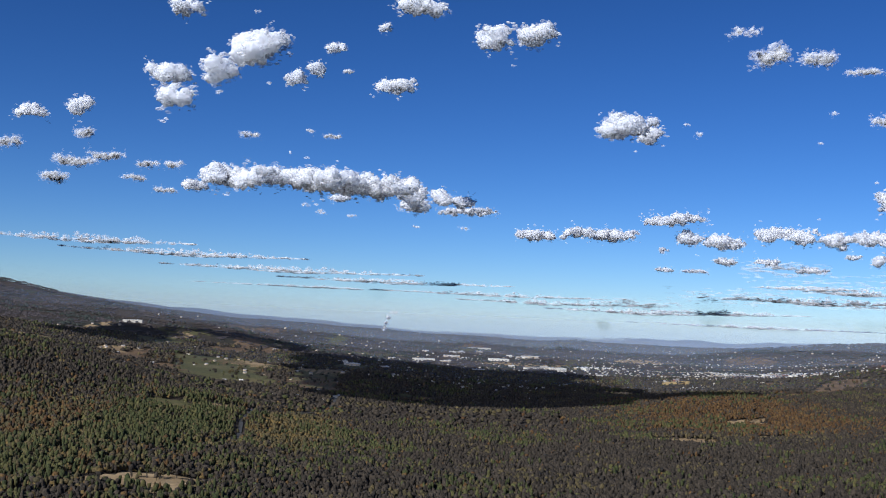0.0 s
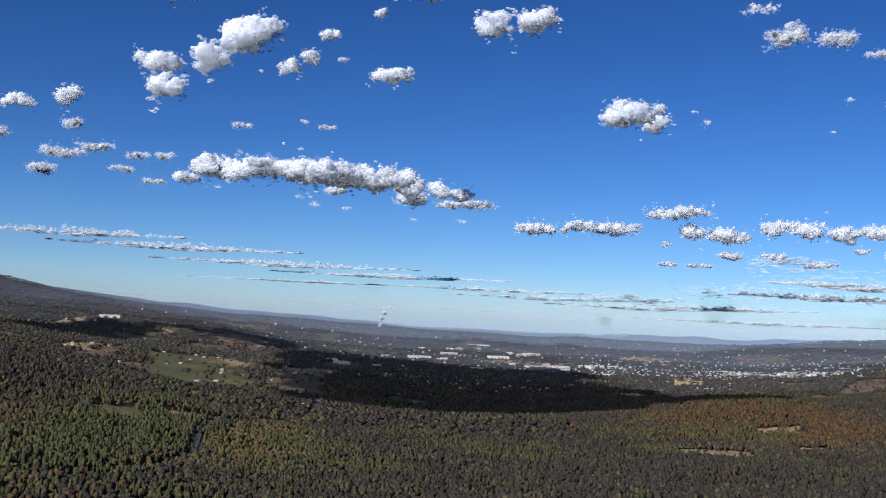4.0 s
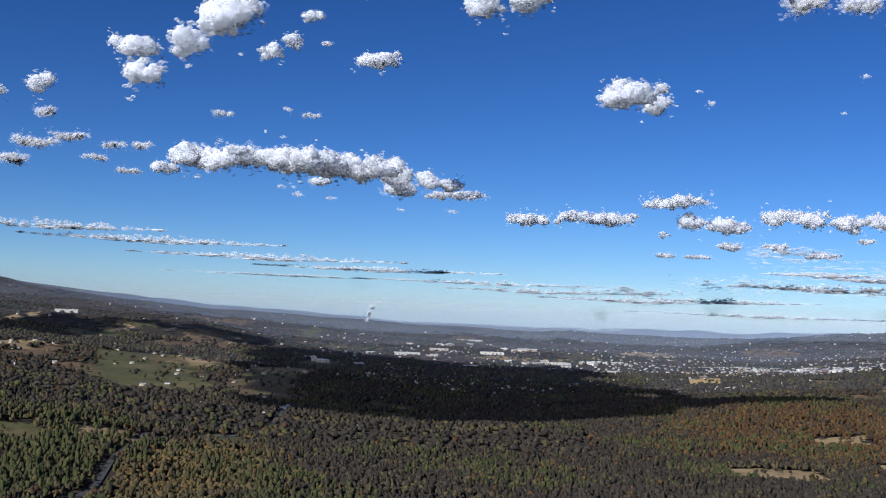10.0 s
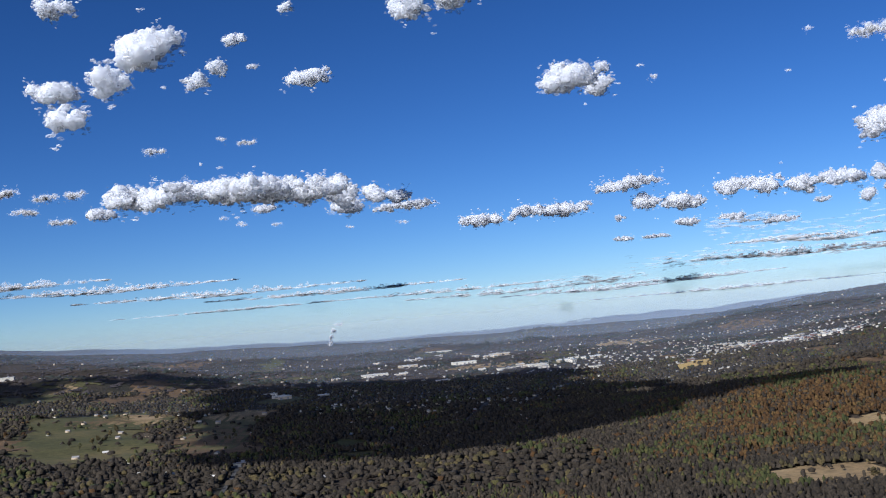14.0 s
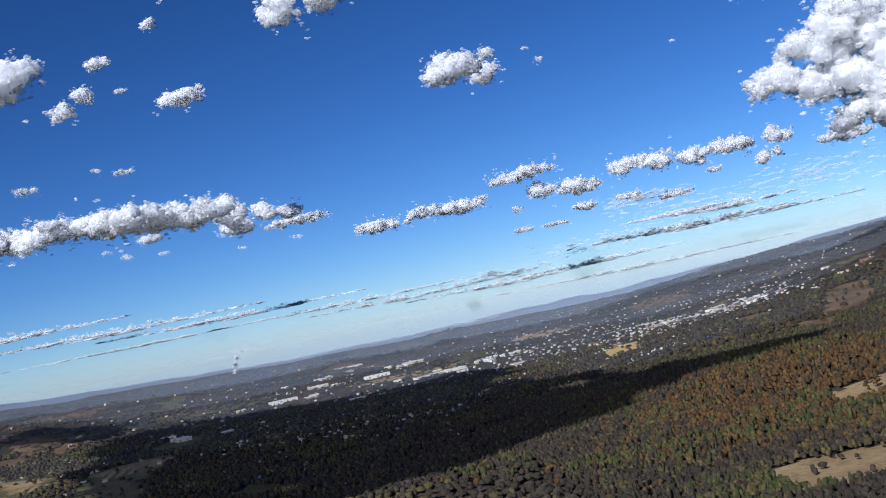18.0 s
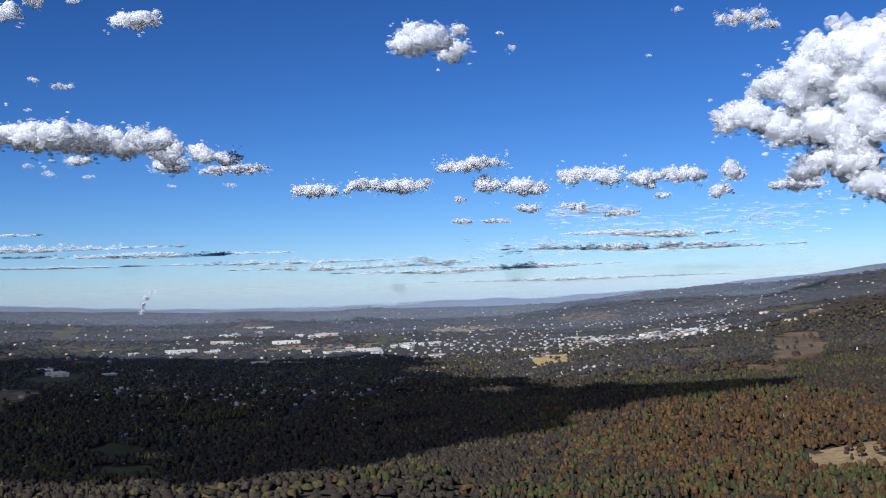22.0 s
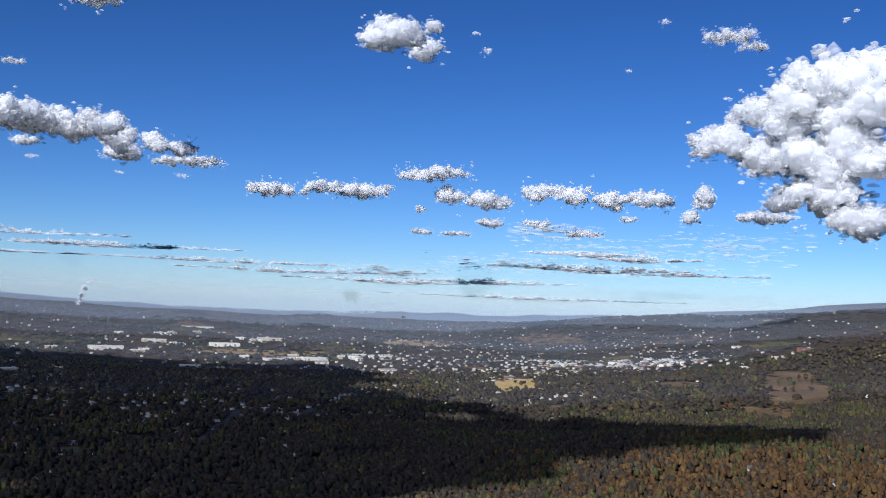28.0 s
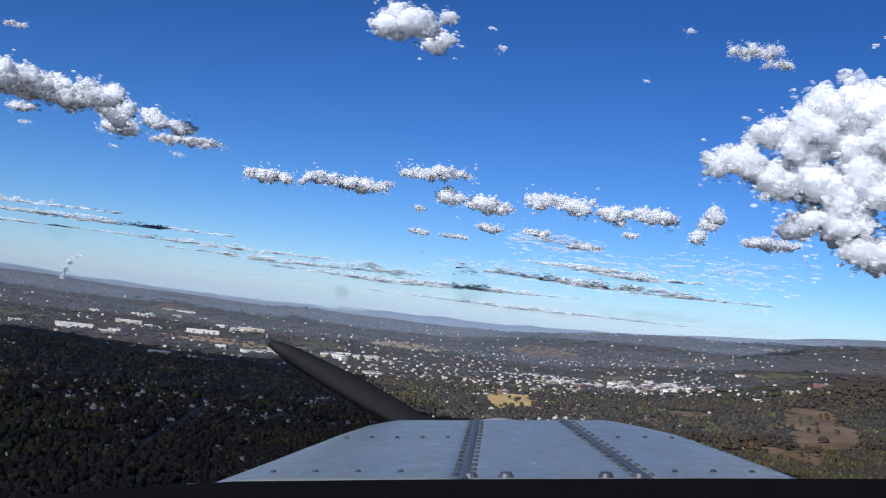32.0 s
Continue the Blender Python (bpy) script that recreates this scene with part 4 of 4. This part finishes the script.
groups = [[sites[i][:2] for k, i in enumerate(rest) if k % 3 == g] for g in range(3)]
joined_houses("distant_houses", groups[0], WHITE_WALL, PALE_ROOF, 0.72, "scattered white houses of the distant town")
joined_houses("distant_houses", groups[1], TAN_WALL, DARK_ROOF, 0.75, "scattered tan houses of the distant town")
joined_houses("distant_houses", groups[2], WHITE_WALL, SHEET_ROOF, 0.7, "pale roofed buildings of the distant town")
far = [(float(x), float(y)) for x, y in zip(r.normal(700, 750, 260), r.uniform(2500, 4200, 260))]
far += [(float(x), float(y)) for x, y in zip(r.uniform(-700, -60, 150), r.uniform(1100, 3000, 150))]
hx, hy = r.uniform(-420, -60, 90), r.uniform(1000, 1750, 90)
off_fields = ~open_ground(hx, hy)
joined_houses("distant_houses", [(float(x), float(y)) for x, y in zip(hx[off_fields], hy[off_fields])], WHITE_WALL, SHEET_ROOF, 0.8, "scattered white farmhouses among woods and meadows")
joined_houses("distant_houses", far, TAN_WALL, PALE_ROOF, 0.9, "pale specks of far buildings towards the horizon")

# warehouses, shops and the town's larger buildings: x, y, length, depth, height, turn
HALLS = [(-30, 2150, 44, 24, 4.5, 4), (28, 2370, 36, 16, 4.5, 3), (105, 2850, 60, 30, 5, 5), (132, 2370, 44, 18, 4.5, 8), (213, 2507, 40, 16, 4.5, 2), (175, 2050, 24, 12, 4, 12),
         (228, 2075, 30, 12, 4, 10), (277, 2090, 26, 12, 4, 8), (290, 1900, 20, 12, 3.5, 6), (322, 2105, 24, 12, 4, 5), (70, 1885, 22, 10, 3.5, 0), (-100, 1075, 10, 5, 2.6, 8),
         (-551, 1931, 34, 10, 4, 10), (-251, 2827, 46, 16, 4.5, 0)]
sprawl = np.random.default_rng(17)
for cx, cy, count in ((-20, 2130, 6), (60, 2330, 6), (190, 2060, 8), (270, 2100, 9), (340, 2140, 6), (200, 2480, 6), (60, 2650, 6), (-115, 1730, 5)):
    for n in range(count):
        HALLS.append((cx + sprawl.normal(0, 34), cy + sprawl.normal(0, 28), sprawl.uniform(7, 20), sprawl.uniform(5, 11), sprawl.uniform(2.4, 4.2), sprawl.uniform(-20, 30)))
for n, (x, y, w, d, h, turn) in enumerate(HALLS):
    wall, roof, label = ((WHITE_WALL, SHEET_ROOF, "long white warehouse with flat pale roof"), (TAN_WALL, SHEET_ROOF, "low tan commercial building with flat pale roof"),
                         (WHITE_WALL, PALE_ROOF, "low white commercial building with grey flat roof"))[n % 3]
    place(hall(w, d, h, wall, roof, label), x, y, turn)
SHOPS = [(560, 1900, 16, 11, 6, 20), (590, 1930, 18, 10, 7, 25), (620, 1925, 14, 12, 8, 20), (640, 1960, 20, 11, 6, 110), (610, 1975, 15, 10, 9, 22), (665, 1985, 18, 12, 6, 18),
         (575, 1960, 14, 9, 5, 100), (690, 2010, 20, 12, 7, 24), (545, 1945, 16, 9, 5, 15), (700, 2085, 22, 12, 6, 20), (640, 2030, 16, 10, 7, 20), (600, 1890, 12, 9, 5, 30),
         (941, 2269, 24, 12, 6, 12), (798, 2033, 34, 12, 4.5, 8), (732, 1757, 30, 9, 4, 5), (640, 1722, 24, 8, 4, 5), (690, 1740, 20, 8, 4, 10), (390, 1765, 14, 10, 6, 15)]
SHOPS += [(sprawl.normal(605, 48), sprawl.normal(1925, 42), sprawl.uniform(8, 22), sprawl.uniform(7, 12), sprawl.uniform(4, 6), sprawl.uniform(10, 35) + 90 * (n % 2)) for n in range(46)]
for n, (x, y, w, d, h, turn) in enumerate(SHOPS):
    place(hall(w * 0.6, d * 0.7, h * 0.5, (WHITE_WALL, TAN_WALL, BRICK_WALL)[n % 3], (SHEET_ROOF, SHEET_ROOF, PALE_ROOF)[n % 3],
               ("white flat-roofed block in the town centre", "tan flat-roofed block in the town centre", "brick flat-roofed block in the town centre")[n % 3]), x, y, turn)


# ---- the nose of the light aircraft, at the end of its way ----
NOSE_PAINT, nn, nl, np_ = material("pale_cowling_paint", 0.32)
np_.inputs["Specular IOR Level"].default_value = 0.6
at = nn.new("ShaderNodeTexCoord").outputs["Object"]
nl.new(ramp_node(nn, nl, noise_node(nn, nl, at, 7.0, 6.0, 0.65), (0.3, (0.135, 0.15, 0.145)), (0.7, (0.17, 0.185, 0.18))), np_.inputs["Base Color"])
nl.new(ramp_node(nn, nl, noise_node(nn, nl, at, 30.0, 5.0, 0.7), (0.3, (0.25, 0.25, 0.25)), (0.7, (0.45, 0.45, 0.45))), np_.inputs["Roughness"])
STEEL = paint("dark_fastener_steel", (0.06, 0.065, 0.07), 0.45)
BLACK = paint("black_vinyl", (0.006, 0.006, 0.006), 1.0)
BLACK.node_tree.nodes["Principled BSDF"].inputs["Specular IOR Level"].default_value = 0.02
BLADE = paint("black_blade_paint", (0.006, 0.006, 0.006), 0.75)

nose = tagged(new("aircraft_nose"), "pale grey riveted aircraft cowling with black propeller", "aircraft")
nose.matrix_basis = flown(*ROWS[-1][1:]) @ Matrix.Diagonal((0.35, 0.35, 0.35, 1.0))
EDGE_Z = [1.30, 1.53, 1.87, 2.05, 2.10, 2.13]
EDGE_L = [-0.292, -0.245, -0.181, -0.138, -0.112, -0.10]
EDGE_R = [0.456, 0.440, 0.409, 0.362, 0.335, 0.32]


def skin_height(x, z):
    """Height of the cowling's skin under the eye, z ahead of it; it rolls over at the sides and at the front."""
    lo, hi = np.interp(z, EDGE_Z, EDGE_L), np.interp(z, EDGE_Z, EDGE_R)
    over = max(0.0, abs((x - (lo + hi) / 2) / ((hi - lo) / 2)) - 0.8) / 0.2
    return -(0.201 + 0.0628 * z) - 0.006 * over ** 2 - 0.9 * max(0.0, z - 2.10)


def panel(name, left, right, parent, label=""):
    """One curved sheet of the cowling between two lines given as functions of the distance ahead."""
    bm = bmesh.new()
    zs, grid = np.linspace(1.30, 2.13, 18), []
    for z in zs:
        a, b = left(z), right(z)
        grid.append([bm.verts.new((x, skin_height(x, z), -z)) for x in np.linspace(a, b, 12)])
    for i in range(17):
        for k in range(11):
            bm.faces.new((grid[i][k], grid[i][k + 1], grid[i + 1][k + 1], grid[i + 1][k]))
    ob = part(name, bm, NOSE_PAINT, parent, label, True)
    thick = ob.modifiers.new("thickness", 'SOLIDIFY')
    thick.thickness, thick.offset = 0.004, -1.0
    return ob


def edge_l(z):
    return float(np.interp(z, EDGE_Z, EDGE_L))


def edge_r(z):
    return float(np.interp(z, EDGE_Z, EDGE_R))


def seam_l(z):
    return 0.0251 + (z - 1.327) * 0.0542


def seam_r(z):
    return 0.2540 - (z - 1.32) * 0.0269


port = panel("side_panel", edge_l, lambda z: seam_l(z) - 0.003, nose)
middle = panel("centre_panel", lambda z: seam_l(z) + 0.003, lambda z: seam_r(z) - 0.003, nose)
starboard = panel("side_panel", lambda z: seam_r(z) + 0.003, edge_r, nose)
for line in (seam_l, seam_r):
    bm = bmesh.new()
    rows_ = []
    for z in np.linspace(1.305, 2.11, 30):
        x = line(z)
        y = skin_height(x, z)
        rows_.append([bm.verts.new((x + dx, y + dy, -z)) for dx, dy in ((-0.006, 0.0006), (-0.003, 0.003), (0.0, 0.0035), (0.003, 0.003), (0.006, 0.0006))])
    for a, c in zip(rows_, rows_[1:]):
        for k in range(4):
            bm.faces.new((a[k], a[k + 1], c[k + 1], c[k]))
    part("hinge", bm, STEEL, nose, "dark piano hinge along the seam")
for side in (-1, 1):
    bm = bmesh.new()
    rows_ = []
    for z in np.linspace(1.30, 2.13, 14):
        x = edge_l(z) if side < 0 else edge_r(z)
        y = skin_height(x, z)
        rows_.append([bm.verts.new((x + side * dx, y - dy, -z)) for dx, dy in ((0.0, 0.0), (0.012, 0.012), (0.02, 0.05), (0.022, 0.3))])
    for i in range(13):
        for k in range(3):
            bm.faces.new((rows_[i][k], rows_[i][k + 1], rows_[i + 1][k + 1], rows_[i + 1][k]))
    part("cowling_side", bm, NOSE_PAINT, nose, "", True)
bm = bmesh.new()
bmesh.ops.create_uvsphere(bm, u_segments=8, v_segments=5, radius=0.0042)
bmesh.ops.scale(bm, vec=(1, 0.5, 1), verts=bm.verts)
rivet = part("rivet", bm, STEEL, nose)
spots = [(line(z) + s, z) for line in (seam_l, seam_r) for s in (-0.011, 0.011) for z in np.arange(1.36, 2.08, 0.045)]
spots += [(x, 1.78) for x in np.arange(-0.16, 0.04, 0.042)] + [(x, 1.78) for x in np.arange(0.29, 0.40, 0.045)]
spots += [(x, 1.39) for x in np.arange(-0.22, 0.0, 0.055)] + [(x, 1.39) for x in np.arange(0.30, 0.44, 0.05)]
for n, (x, z) in enumerate(spots):
    ob = rivet if n == 0 else new("rivet", rivet.data)
    ob.parent = port if x < seam_l(z) else starboard if x > seam_r(z) else middle
    ob.location = (x, skin_height(x, z) + 0.001, -z)
for x in (0.034, 0.079, 0.204, 0.246):
    bm = bmesh.new()
    bmesh.ops.create_cone(bm, segments=12, radius1=0.010, radius2=0.007, depth=0.005, cap_ends=True, matrix=Matrix.Translation((x, skin_height(x, 1.345) + 0.003, -1.345)) @ Matrix.Rotation(radians(-90), 4, 'X'))
    part("fastener", bm, STEEL, nose)
bm = bmesh.new()
box(bm, -0.31, -0.290, -1.300, 0.47, -0.284, -1.270)
part("windscreen_strip", bm, NOSE_PAINT, nose)
bm = bmesh.new()
rim = [(-0.27, -0.1455), (-0.21, -0.1405), (-0.16, -0.1365), (-0.12, -0.1342), (0.0, -0.1330), (0.15, -0.1325), (0.27, -0.1328)]
rows_ = [[bm.verts.new((x, y, z)) for x, y in rim] for z in (-0.62, -0.56)] + [[bm.verts.new((x, -0.165, -0.56)) for x, y in rim]]
for a, c in zip(rows_, rows_[1:]):
    for k in range(len(rim) - 1):
        bm.faces.new((a[k], a[k + 1], c[k + 1], c[k]))
part("glareshield", bm, BLACK, nose, "black glareshield below the windscreen")


def blade(angle):
    """A tapered, twisted propeller blade."""
    bm = bmesh.new()
    rings = []
    for k in range(12):
        d = 0.05 + k * 0.046
        chord = 0.026 + 0.018 * math.sin(math.pi * min(1.0, k / 10.0)) - (0.014 if k == 11 else 0.0)
        twist = radians(50 - 3.0 * k)
        ring = [(chord * math.cos(t) * 0.7, 0.012 * math.sin(t)) for t in np.linspace(0, 2 * math.pi, 9)[:-1]]
        rings.append([bm.verts.new((d, u * math.cos(twist) - v * math.sin(twist), u * math.sin(twist) + v * math.cos(twist))) for u, v in ring])
    for a, b in zip(rings, rings[1:]):
        for k in range(8):
            bm.faces.new((a[k], a[(k + 1) % 8], b[(k + 1) % 8], b[k]))
    bm.faces.new(rings[-1])
    bmesh.ops.rotate(bm, verts=bm.verts, cent=(0, 0, 0), matrix=Matrix.Rotation(radians(angle), 3, 'Z'))
    bmesh.ops.translate(bm, verts=bm.verts, vec=(0.115, -0.47, -2.30))
    return bm


bm = bmesh.new()
bmesh.ops.create_cone(bm, segments=24, radius1=0.12, radius2=0.03, depth=0.26, cap_ends=True, matrix=Matrix.Translation((0.115, -0.47, -2.36)) @ Matrix.Rotation(radians(180), 4, 'X'))
spinner = part("spinner", bm, NOSE_PAINT, nose, "", True)
part("propeller_blade", blade(151), BLADE, spinner, "black propeller blade", True)
part("propeller_blade", blade(-29), BLADE, spinner, "black propeller blade", True)
